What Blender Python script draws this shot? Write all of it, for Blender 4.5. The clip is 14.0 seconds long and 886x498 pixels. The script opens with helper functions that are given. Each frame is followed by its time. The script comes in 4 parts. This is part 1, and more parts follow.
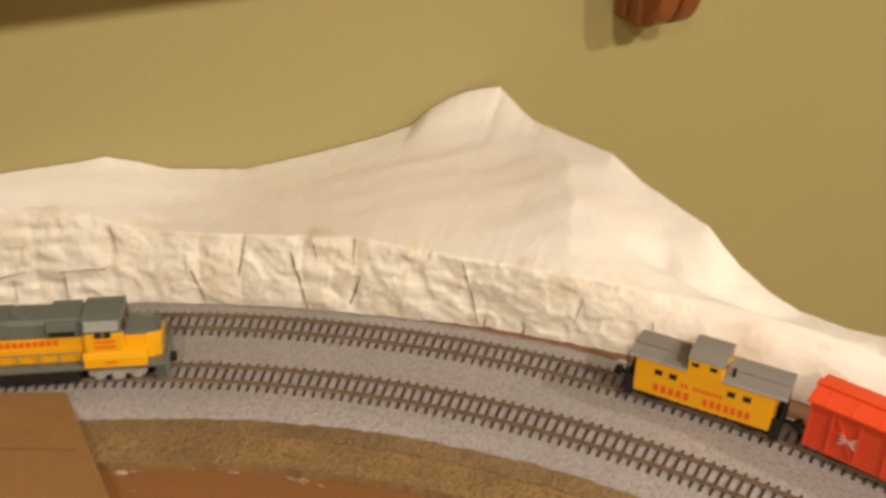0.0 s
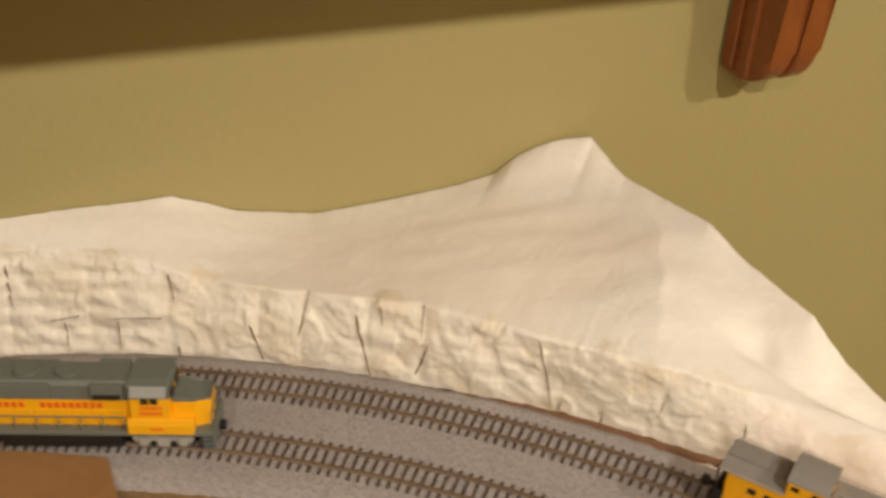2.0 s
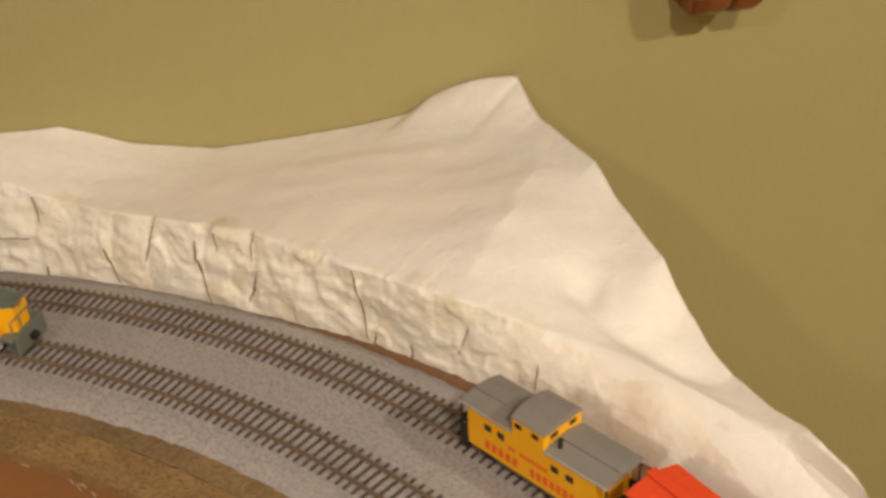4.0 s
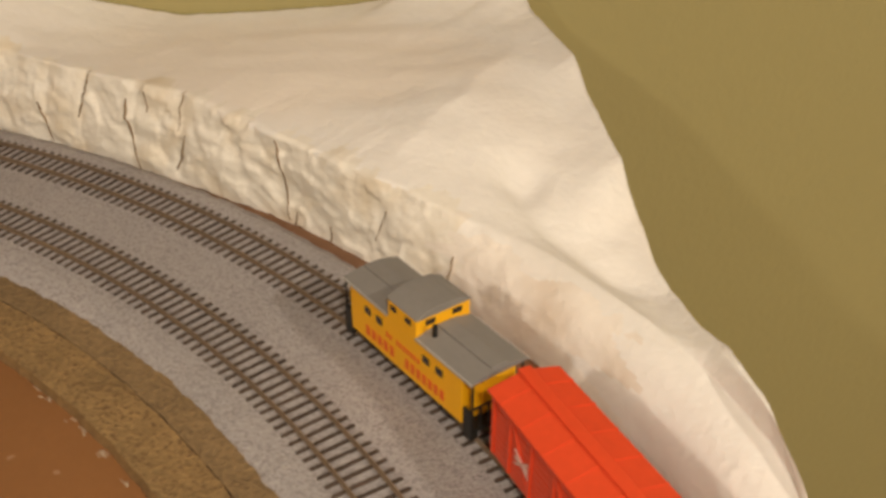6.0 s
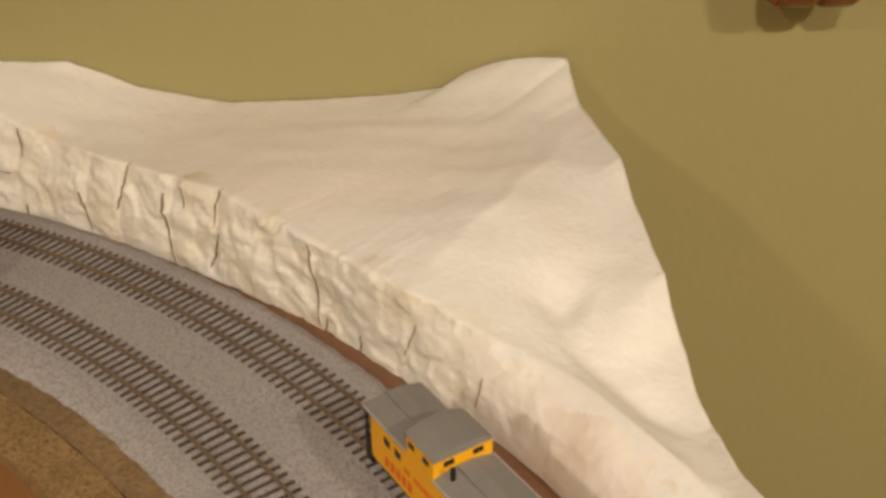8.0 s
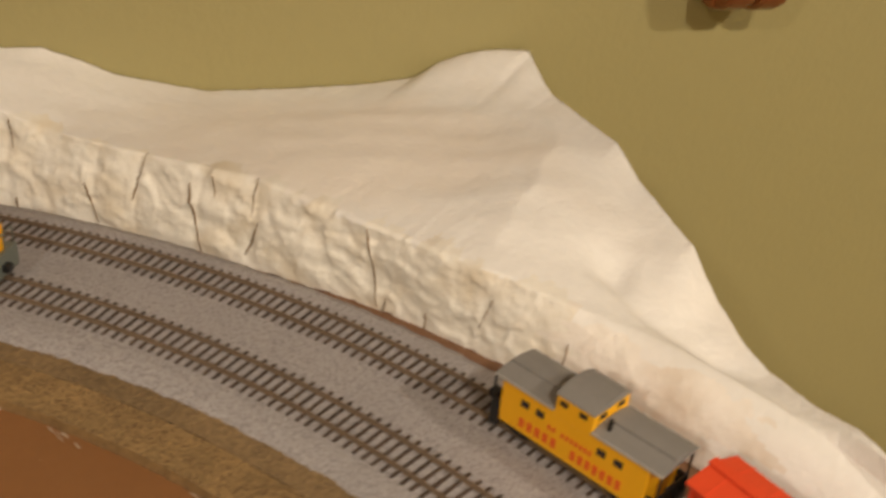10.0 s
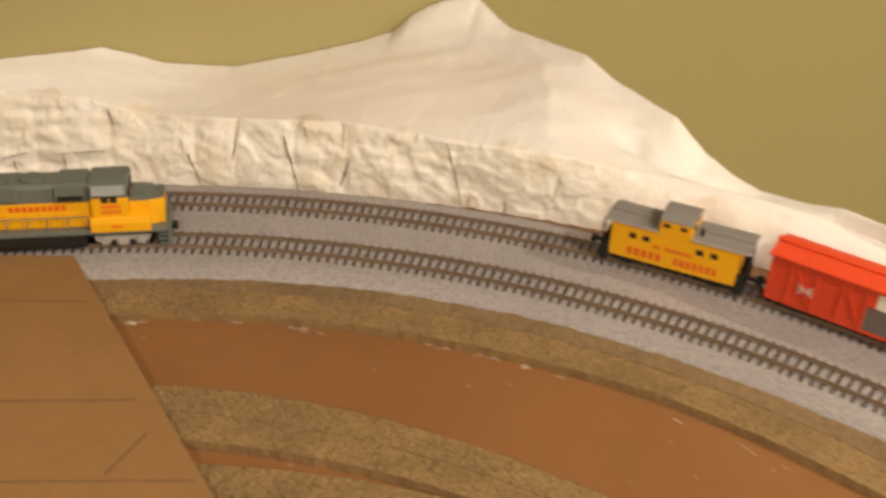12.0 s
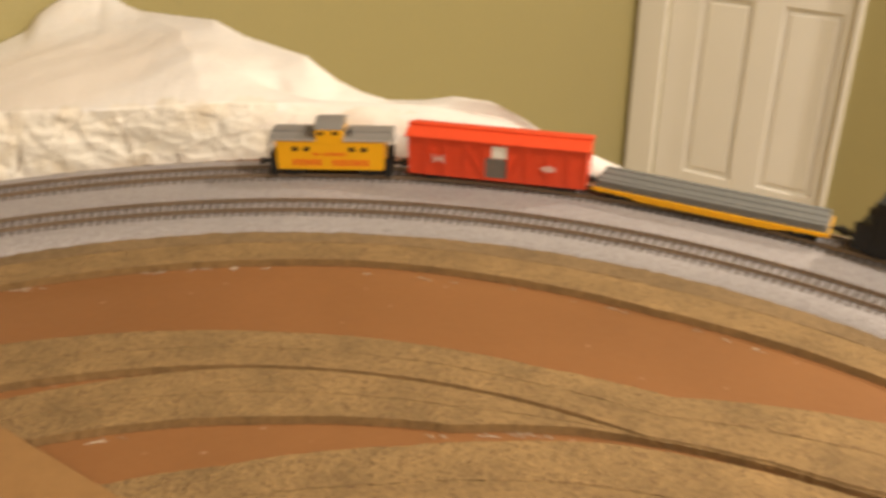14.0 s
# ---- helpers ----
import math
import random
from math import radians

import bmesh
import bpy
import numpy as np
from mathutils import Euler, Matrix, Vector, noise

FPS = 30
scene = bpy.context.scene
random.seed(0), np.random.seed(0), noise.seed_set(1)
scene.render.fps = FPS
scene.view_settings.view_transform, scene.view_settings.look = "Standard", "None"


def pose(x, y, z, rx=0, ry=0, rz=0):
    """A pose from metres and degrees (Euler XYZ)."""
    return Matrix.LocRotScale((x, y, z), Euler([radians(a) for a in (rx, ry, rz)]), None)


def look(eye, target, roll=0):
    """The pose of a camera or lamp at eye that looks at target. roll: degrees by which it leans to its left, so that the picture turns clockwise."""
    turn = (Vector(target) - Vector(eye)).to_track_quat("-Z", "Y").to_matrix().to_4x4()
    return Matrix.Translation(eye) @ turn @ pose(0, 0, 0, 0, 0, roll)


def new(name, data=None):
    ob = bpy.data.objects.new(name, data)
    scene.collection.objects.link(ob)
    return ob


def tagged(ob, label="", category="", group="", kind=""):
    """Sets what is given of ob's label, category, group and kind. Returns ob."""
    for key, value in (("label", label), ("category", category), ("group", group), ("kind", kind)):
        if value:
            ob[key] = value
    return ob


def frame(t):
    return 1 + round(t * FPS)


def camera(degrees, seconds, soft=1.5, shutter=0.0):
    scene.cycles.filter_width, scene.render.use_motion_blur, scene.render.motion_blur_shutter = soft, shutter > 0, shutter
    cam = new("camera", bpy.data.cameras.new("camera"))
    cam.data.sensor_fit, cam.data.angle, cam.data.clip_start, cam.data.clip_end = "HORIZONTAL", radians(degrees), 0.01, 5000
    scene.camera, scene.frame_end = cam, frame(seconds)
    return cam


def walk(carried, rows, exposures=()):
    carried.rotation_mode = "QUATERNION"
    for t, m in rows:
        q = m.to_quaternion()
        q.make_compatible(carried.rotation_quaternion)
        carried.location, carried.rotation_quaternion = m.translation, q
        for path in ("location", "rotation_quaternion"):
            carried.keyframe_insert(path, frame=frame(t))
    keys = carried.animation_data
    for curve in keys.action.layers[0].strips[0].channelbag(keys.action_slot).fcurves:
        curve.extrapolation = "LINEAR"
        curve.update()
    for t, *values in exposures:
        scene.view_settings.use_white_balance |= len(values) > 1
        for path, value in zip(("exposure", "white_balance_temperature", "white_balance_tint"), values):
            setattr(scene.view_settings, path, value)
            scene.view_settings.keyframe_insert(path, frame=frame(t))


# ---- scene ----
cam = camera(47.8, 14.0, soft=3.2, shutter=0.6)
PATH = [
    (0, (0.068, 0.037, 0.406), (0.023, 1.784, -0.568), 1.5),
    (0.5, (0.033, 0.057, 0.403), (0.096, 1.806, -0.566), 2.1),
    (1, (-0.004, 0.070, 0.384), (0.031, 1.836, -0.555), 2.0),
    (1.5, (-0.004, 0.101, 0.421), (-0.047, 1.837, -0.57), 3.1),
    (2, (0.059, 0.109, 0.421), (-0.13, 1.844, -0.556), 3.1),
    (2.5, (0.139, 0.118, 0.416), (-0.182, 1.809, -0.604), 2.2),
    (3, (0.218, 0.129, 0.411), (-0.227, 1.803, -0.588), 0.0),
    (5.5, (0.382, 0.223, 0.324), (-0.351, 1.746, -0.745), -0.9),
    (6, (0.397, 0.234, 0.309), (-0.357, 1.743, -0.766), 0.4),
    (6.5, (0.413, 0.258, 0.302), (-0.392, 1.749, -0.761), -0.7),
    (7, (0.414, 0.266, 0.308), (-0.405, 1.768, -0.728), -0.2),
    (7.5, (0.406, 0.273, 0.318), (-0.442, 1.772, -0.699), 0.4),
    (8, (0.395, 0.276, 0.330), (-0.498, 1.766, -0.667), -0.3),
    (10.5, (0.170, 0.121, 0.347), (-0.130, 1.823, -0.658), 5.8),
    (11, (0.082, 0.07, 0.362), (-0.11, 1.774, -0.667), 4.0),
    (11.5, (0.029, 0.012, 0.361), (-0.011, 1.753, -0.623), 3.2),
    (12, (0.051, -0.035, 0.365), (0.09, 1.687, -0.652), 2.9),
    (12.5, (0.08, -0.087, 0.38), (0.153, 1.644, -0.62), 1.1),
    (13, (0.056, -0.125, 0.382), (0.278, 1.624, -0.563), 1.6),
    (13.5, (0.019, -0.143, 0.365), (0.462, 1.526, -0.644), -0.1),
    (14, (0.01, -0.171, 0.362), (0.696, 1.424, -0.632), -0.3),
]
walk(cam, [(t, look(eye, target, roll)) for t, eye, target, roll in PATH],
     exposures=[(0, -0.23), (1, -0.36), (2, -0.38), (3, -0.40), (5, -0.52), (8, -0.56), (10.4, -0.59), (11, -0.28), (12, -0.22), (12.5, -0.15), (14, -0.09)])

# ---- light ----
# along the back wall / into it; the room is set out in these two directions
TURNED = 35.2
UX, UY = math.cos(radians(TURNED)), math.sin(radians(TURNED))
P0 = Vector((-0.125, 0.818, 0.0))
U, N = Vector((UX, UY, 0)), Vector((-UY, UX, 0))
ROOM = Matrix.Translation(P0) @ Matrix.Rotation(radians(TURNED), 4, "Z")   # x along the wall, y into it
C = Vector((-0.10, -0.10, 0.0))      # centre of the curve
R_IN, R_OUT = 0.676, 0.738
CEIL, FLOOR = 1.42, -0.95

world = bpy.data.worlds.new("world")
scene.world = world
world.use_nodes = True
world.node_tree.nodes["Background"].inputs[0].default_value = (1.0, 0.86, 0.68, 1)
world.node_tree.nodes["Background"].inputs[1].default_value = 0.02

# the outer two cast the wall shadows; the middle one is an added fill
LAMPS = [(1.50, -1.85, 52.0), (-1.30, -1.85, 31.0), (0.15, -1.85, 44.0)]
for u, n, watts in LAMPS:
    lamp = bpy.data.lights.new("ceiling_lamp", "AREA")
    lamp.shape, lamp.size, lamp.energy, lamp.color = "DISK", 0.15, watts, (1.0, 0.88, 0.745)
    new("ceiling_lamp", lamp).matrix_world = ROOM @ pose(u, n, CEIL - 0.012)


# ---- materials ----
def mat(name, colour, rough=0.6, metal=0.0, mottle=0.12, scale=20.0, fine=0.08, fine_scale=300.0, bump=0.0, bump_scale=200.0, vary=0.0,
        speck=None, speck_amount=0.0, speck_scale=400.0, glow=0.0, stain=None, stain_scale=20.0):
    m = bpy.data.materials.new(name)
    m.use_nodes = True
    nt = m.node_tree
    bsdf = nt.nodes["Principled BSDF"]
    bsdf.inputs["Roughness"].default_value, bsdf.inputs["Metallic"].default_value = rough, metal
    co = nt.nodes.new("ShaderNodeTexCoord")

    def noisy(sc, detail=4.0):
        t = nt.nodes.new("ShaderNodeTexNoise")
        t.inputs["Scale"].default_value, t.inputs["Detail"].default_value = sc, detail
        nt.links.new(co.outputs["Object"], t.inputs["Vector"])
        return t.outputs["Fac"]

    def math_node(op, a, b):
        k = nt.nodes.new("ShaderNodeMath")
        k.operation = op
        for n_, v in enumerate((a, b)):
            if isinstance(v, (int, float)):
                k.inputs[n_].default_value = v
            else:
                nt.links.new(v, k.inputs[n_])
        return k.outputs[0]

    total = math_node("ADD", math_node("MULTIPLY", math_node("SUBTRACT", noisy(scale), 0.5), 2 * mottle),
                      math_node("MULTIPLY", math_node("SUBTRACT", noisy(fine_scale, 2.0), 0.5), 2 * fine))
    if vary:
        info = nt.nodes.new("ShaderNodeObjectInfo")
        total = math_node("ADD", total, math_node("MULTIPLY", math_node("SUBTRACT", info.outputs["Random"], 0.5), 2 * vary))
    total = math_node("ADD", total, 1.0)
    hsv = nt.nodes.new("ShaderNodeHueSaturation")
    hsv.inputs["Color"].default_value = (*colour, 1)
    nt.links.new(total, hsv.inputs["Value"])
    out = hsv.outputs[0]
    if speck:
        v = nt.nodes.new("ShaderNodeTexVoronoi")
        v.inputs["Scale"].default_value = speck_scale
        nt.links.new(co.outputs["Object"], v.inputs["Vector"])
        sep = nt.nodes.new("ShaderNodeSeparateColor")
        nt.links.new(v.outputs["Color"], sep.inputs[0])
        mask = math_node("GREATER_THAN", sep.outputs[0], 1.0 - speck_amount)
        mix = nt.nodes.new("ShaderNodeMix")
        mix.data_type = "RGBA"
        nt.links.new(mask, mix.inputs["Factor"])
        nt.links.new(out, mix.inputs[6])
        mix.inputs[7].default_value = (*speck, 1)
        out = mix.outputs[2]
    if stain:
        mix = nt.nodes.new("ShaderNodeMix")
        mix.data_type = "RGBA"
        ramp = nt.nodes.new("ShaderNodeMapRange")
        ramp.inputs[1].default_value, ramp.inputs[2].default_value, ramp.inputs[4].default_value = 0.48, 0.78, 0.8
        nt.links.new(noisy(stain_scale, 3.0), ramp.inputs[0])
        nt.links.new(ramp.outputs[0], mix.inputs["Factor"])
        nt.links.new(out, mix.inputs[6])
        mix.inputs[7].default_value = (*stain, 1)
        out = mix.outputs[2]
    nt.links.new(out, bsdf.inputs["Base Color"])
    if bump:
        b = nt.nodes.new("ShaderNodeBump")
        b.inputs["Strength"].default_value, b.inputs["Distance"].default_value = 1.0, bump
        nt.links.new(noisy(bump_scale, 5.0), b.inputs["Height"])
        nt.links.new(b.outputs[0], bsdf.inputs["Normal"])
    if glow:
        bsdf.inputs["Emission Color"].default_value = (1.0, 0.85, 0.62, 1)
        bsdf.inputs["Emission Strength"].default_value = glow
    return m


OLIVE = mat("olive_wall_paint", (0.37, 0.315, 0.135), 0.55, mottle=0.03, scale=3, fine=0.02, fine_scale=90, bump=0.0006, bump_scale=120)
WHITE_PAINT = mat("white_trim_paint", (0.90, 0.86, 0.78), 0.4, mottle=0.04, scale=6, fine=0.02)
CEILING = mat("ceiling_paint", (0.78, 0.75, 0.68), 0.8, mottle=0.03, scale=4, bump=0.001, bump_scale=150)
CARPET = mat("beige_carpet", (0.35, 0.27, 0.18), 0.95, mottle=0.12, scale=8, fine=0.2, fine_scale=250, bump=0.004, bump_scale=220)
PLASTER = mat("white_plaster", (0.87, 0.83, 0.765), 0.85, mottle=0.07, scale=14, fine=0.05, fine_scale=120, bump=0.0007, bump_scale=230, stain=(0.82, 0.75, 0.66), stain_scale=9)
PAPER = mat("cream_crumpled_paper", (0.85, 0.795, 0.69), 0.8, mottle=0.08, scale=26, fine=0.06, fine_scale=150, bump=0.0007, bump_scale=260, stain=(0.72, 0.60, 0.42), stain_scale=30)


def tan_patch(m, at, turn, size, colour):
    """One broad soft-edged patch of tan mixed into the plaster colour."""
    nt = m.node_tree
    bsdf = nt.nodes["Principled BSDF"]
    was = bsdf.inputs["Base Color"].links[0].from_socket
    co, mp, ln = nt.nodes.new("ShaderNodeTexCoord"), nt.nodes.new("ShaderNodeMapping"), nt.nodes.new("ShaderNodeVectorMath")
    mp.vector_type = "TEXTURE"
    mp.inputs["Location"].default_value, mp.inputs["Scale"].default_value = at, size
    mp.inputs["Rotation"].default_value = (0, 0, radians(turn))
    ln.operation = "LENGTH"
    nt.links.new(co.outputs["Object"], mp.inputs["Vector"])
    nt.links.new(mp.outputs[0], ln.inputs[0])
    tx = nt.nodes.new("ShaderNodeTexNoise")
    tx.inputs["Scale"].default_value, tx.inputs["Detail"].default_value = 22.0, 5.0
    nt.links.new(co.outputs["Object"], tx.inputs["Vector"])
    ad = nt.nodes.new("ShaderNodeMath")
    ad.operation = "MULTIPLY_ADD"
    ad.inputs[1].default_value = 0.9
    nt.links.new(tx.outputs["Fac"], ad.inputs[0])
    nt.links.new(ln.outputs["Value"], ad.inputs[2])
    mr = nt.nodes.new("ShaderNodeMapRange")
    mr.inputs[1].default_value, mr.inputs[2].default_value, mr.inputs[3].default_value, mr.inputs[4].default_value = 1.15, 1.60, 0.85, 0.0
    nt.links.new(ad.outputs[0], mr.inputs[0])
    mx = nt.nodes.new("ShaderNodeMix")
    mx.data_type = "RGBA"
    nt.links.new(mr.outputs[0], mx.inputs["Factor"])
    nt.links.new(was, mx.inputs[6])
    mx.inputs[7].default_value = (*colour, 1)
    nt.links.new(mx.outputs[2], bsdf.inputs["Base Color"])


tan_patch(PLASTER, (0.015, 0.765, 0.05), 20, (0.150, 0.085, 1.0), (0.875, 0.795, 0.69))
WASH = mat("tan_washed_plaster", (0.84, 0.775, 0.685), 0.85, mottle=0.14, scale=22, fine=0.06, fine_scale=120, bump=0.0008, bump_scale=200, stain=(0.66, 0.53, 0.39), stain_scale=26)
CRACK = mat("dark_crack", (0.22, 0.15, 0.085), 0.9, mottle=0.3, scale=80)
BALLAST = mat("grey_ballast", (0.375, 0.342, 0.328), 0.9, mottle=0.2, scale=12, fine=0.45, fine_scale=700, bump=0.0010, bump_scale=800,
              speck=(0.28, 0.25, 0.24), speck_amount=0.22, speck_scale=900)
CORK = mat("brown_cork", (0.262, 0.162, 0.063), 0.9, mottle=0.5, scale=26, fine=0.45, fine_scale=420, bump=0.0016, bump_scale=420,
           speck=(0.16, 0.09, 0.035), speck_amount=0.14, speck_scale=800)
BROWN = mat("brown_board_paint", (0.252, 0.114, 0.043), 0.38, mottle=0.22, scale=7, fine=0.05, fine_scale=200, bump=0.0003, bump_scale=150,
            speck=(0.36, 0.20, 0.11), speck_amount=0.0012, speck_scale=420)
PLATE = mat("brown_hardboard", (0.30, 0.163, 0.062), 0.5, mottle=0.24, scale=9, fine=0.12, fine_scale=160, bump=0.0002, bump_scale=300)
PLATE_EDGE = mat("pencil_and_saw_marks", (0.21, 0.115, 0.048), 0.8)
TIE = mat("brown_plastic_tie", (0.068, 0.045, 0.031), 0.7, mottle=0.15, scale=60, vary=0.25)
RAIL = mat("weathered_brass_rail", (0.30, 0.22, 0.15), 0.42, metal=0.5, mottle=0.2, scale=40)
YELLOW = mat("yellow_paint", (0.90, 0.44, 0.003), 0.5, mottle=0.06, scale=60, fine=0.03)
LOCO_GREY = mat("grey_paint", (0.142, 0.158, 0.138), 0.5, mottle=0.08, scale=70)
ROOF_GREY = mat("roof_grey_paint", (0.228, 0.213, 0.196), 0.5, mottle=0.08, scale=70)
SILVER = mat("silver_truck_paint", (0.44, 0.42, 0.38), 0.45, metal=0.2, mottle=0.15, scale=120)
BLACK = mat("black_plastic", (0.011, 0.0105, 0.010), 0.45, mottle=0.2, scale=90)
GLASS = mat("dark_window", (0.03, 0.022, 0.015), 0.15, mottle=0.1)
RED = mat("red_plastic", (0.74, 0.072, 0.022), 0.42, mottle=0.07, scale=70)
RED_MARK = mat("red_marking_ink", (0.80, 0.125, 0.012), 0.5, mottle=0.1)
WHITE_MARK = mat("white_marking_ink", (0.72, 0.44, 0.38), 0.5, mottle=0.2, scale=500)
DECK = mat("grey_flatcar_deck", (0.15, 0.15, 0.14), 0.6, mottle=0.1, scale=70, vary=0.12)
DOOR_GREY = mat("bare_grey_metal", (0.40, 0.38, 0.35), 0.45, metal=0.2, mottle=0.15, scale=90)
DULL_GREY = mat("dull_dark_grey", (0.17, 0.145, 0.125), 0.6, mottle=0.2, scale=90)
EAVE = mat("pale_eave_edge", (0.42, 0.395, 0.36), 0.4, mottle=0.15, scale=90)
VISOR = mat("pale_grey_paint", (0.27, 0.28, 0.265), 0.5, mottle=0.1, scale=90)
WHEEL = mat("dark_wheel_metal", (0.05, 0.045, 0.04), 0.4, metal=0.6)
WOOD = mat("stained_red_brown_wood", (0.23, 0.066, 0.014), 0.2, mottle=0.3, scale=35, fine=0.12)
CARDBOARD = mat("brown_cardboard", (0.33, 0.17, 0.07), 0.85, mottle=0.15, scale=30)
DARK_CARD = mat("dark_brown_cardboard", (0.18, 0.088, 0.042), 0.85, mottle=0.25, scale=40, fine=0.15)
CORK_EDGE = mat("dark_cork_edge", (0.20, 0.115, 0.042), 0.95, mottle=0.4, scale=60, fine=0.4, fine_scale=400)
CORK_DUSTY = mat("dusty_dark_cork", (0.215, 0.138, 0.062), 0.95, mottle=0.4, scale=22, fine=0.5, fine_scale=420, bump=0.0016, bump_scale=420)
GLUE = mat("dried_glue", (0.47, 0.36, 0.25), 0.5)
LAMP_GLOW = mat("lamp_diffuser", (0.9, 0.85, 0.75), 0.5, glow=6.0)


# ---- mesh helpers ----
def mesh_of(name, bm, material, smooth=False):
    me = bpy.data.meshes.new(name)
    bmesh.ops.recalc_face_normals(bm, faces=bm.faces)
    bm.to_mesh(me)
    bm.free()
    me.materials.append(material)
    if smooth:
        for p in me.polygons:
            p.use_smooth = True
    return me


def part(name, bm, material, parent, label="", smooth=False):
    ob = new(name, mesh_of(name, bm, material, smooth))
    ob.parent = parent
    return tagged(ob, label)


def thing(name, m, label, category, group="", kind=""):
    e = new(name)
    e.empty_display_size = 0.02
    e.matrix_world = m
    return tagged(e, label, category, group, kind)


def lone(name, bm, material, label, category="", kind="", m=None, smooth=False):
    ob = new(name, mesh_of(name, bm, material, smooth))
    if m:
        ob.matrix_world = m
    return tagged(ob, label, category, "", kind)


def box(x0, x1, y0, y1, z0, z1, bevel=0.0, bm=None):
    made = bmesh.new()
    vs = [made.verts.new(p) for p in ((x0, y0, z0), (x1, y0, z0), (x1, y1, z0), (x0, y1, z0), (x0, y0, z1), (x1, y0, z1), (x1, y1, z1), (x0, y1, z1))]
    for f in ((0, 3, 2, 1), (4, 5, 6, 7), (0, 1, 5, 4), (1, 2, 6, 5), (2, 3, 7, 6), (3, 0, 4, 7)):
        made.faces.new([vs[i] for i in f])
    if bevel:
        bmesh.ops.bevel(made, geom=made.edges[:], offset=bevel, segments=2, affect="EDGES", profile=0.5)
    return merge(bm, made)


def merge(bm, made):
    if bm is None:
        return made
    me = bpy.data.meshes.new("tmp")
    made.to_mesh(me)
    made.free()
    bm.from_mesh(me)
    bpy.data.meshes.remove(me)
    return bm


def prism(outline, x0, x1, axis="x", bevel=0.0, bm=None):
    """A closed outline pushed along an axis: x: outline is (y, z); y: (x, z); z: (x, y)."""
    made = bmesh.new()

    def put(a, b, w):
        return {"x": (w, a, b), "y": (a, w, b), "z": (a, b, w)}[axis]
    lo, hi = [[made.verts.new(put(a, b, w)) for a, b in outline] for w in (x0, x1)]
    made.faces.new(lo), made.faces.new(hi)
    k = len(outline)
    for i in range(k):
        made.faces.new((lo[i], lo[(i + 1) % k], hi[(i + 1) % k], hi[i]))
    if bevel:
        bmesh.ops.bevel(made, geom=made.edges[:], offset=bevel, segments=2, affect="EDGES", profile=0.5)
    return merge(bm, made)


def rod(a, b, r, n=8, bm=None):
    made = bmesh.new()
    a, b = Vector(a), Vector(b)
    m = Matrix.Translation((a + b) / 2) @ (b - a).to_track_quat("Z", "Y").to_matrix().to_4x4()
    bmesh.ops.create_cone(made, cap_ends=True, segments=n, radius1=r, radius2=r, depth=(b - a).length, matrix=m)
    return merge(bm, made)


def arc_strip(r0, r1, t0, t1, z_of, steps=200, rows=8, wobble=0.0, skirt=-0.012, inner=None, outer=None):
    """A strip on the curve between two radii and two angles, with its edges turned down to skirt."""
    bm = bmesh.new()
    grid = []
    for i in range(steps + 1):
        th = t0 + (t1 - t0) * i / steps
        a = r0 if inner is None else float(np.interp(-th, [-q[0] for q in inner], [q[1] for q in inner]))
        b = r1 if outer is None else float(np.interp(-th, [-q[0] for q in outer], [q[1] for q in outer]))
        line = []
        for j in range(-1, rows + 2):
            f = min(max(j / rows, 0), 1)
            r = a + (b - a) * f
            if wobble:
                w = noise.noise((th * 1.1, f * 3, 2.7)) + 0.6 * noise.noise((th * 4.0, f * 3, 7.1))
                r += wobble * w * (1 if f in (0, 1) else 0.3)
            z = skirt if j in (-1, rows + 1) else z_of(f) + wobble * 0.25 * noise.noise((th * 2.3, f * 9, 1.0))
            c, s = math.cos(radians(th)), math.sin(radians(th))
            line.append(bm.verts.new((C.x + r * c, C.y + r * s, z)))
        grid.append(line)
    for p, q in zip(grid, grid[1:]):
        for j in range(len(p) - 1):
            bm.faces.new((p[j], p[j + 1], q[j + 1], q[j]))
    bm.faces.new(grid[0]), bm.faces.new(grid[-1][::-1])
    return bm


def on_curve(r, th):
    """A pose on the curve: x runs along the track, y outwards."""
    c, s = math.cos(radians(th)), math.sin(radians(th))
    return Matrix(((s, c, 0, C.x + r * c), (-c, s, 0, C.y + r * s), (0, 0, 1, 0), (0, 0, 0, 1)))


# ---- the room ----
U0, U1, N0 = -2.4, 1.927, -3.7
lone("floor", box(U0, U1 + 0.1, N0, 0.1, FLOOR - 0.1, FLOOR), CARPET, "beige carpeted floor under the table", "floor", "structure", ROOM)
lone("ceiling", box(U0 - 0.1, U1 + 0.1, N0 - 0.1, 0.1, CEIL, CEIL + 0.1), CEILING, "white painted ceiling", "ceiling", "structure", ROOM)
lone("wall_back", box(U0, U1, 0.0, 0.1, FLOOR, CEIL), OLIVE, "olive green painted wall behind the mountain", "wall", "structure", ROOM)
lone("wall_left", box(U0 - 0.1, U0, N0, 0.1, FLOOR, CEIL), OLIVE, "olive green painted wall", "wall", "structure", ROOM)
lone("wall_front", box(U0, U1, N0 - 0.1, N0, FLOOR, CEIL), OLIVE, "olive green painted wall", "wall", "structure", ROOM)
D0, D1, DTOP = 0.085, 0.525, FLOOR + 2.03
bm = box(U1, U1 + 0.1, -D0, 0.1, FLOOR, CEIL)
box(U1, U1 + 0.1, N0, -D1, FLOOR, CEIL, 0, bm)
box(U1, U1 + 0.1, -D1, -D0, DTOP, CEIL, 0, bm)
lone("wall_right", bm, OLIVE, "olive green painted wall with a doorway", "wall", "structure", ROOM)


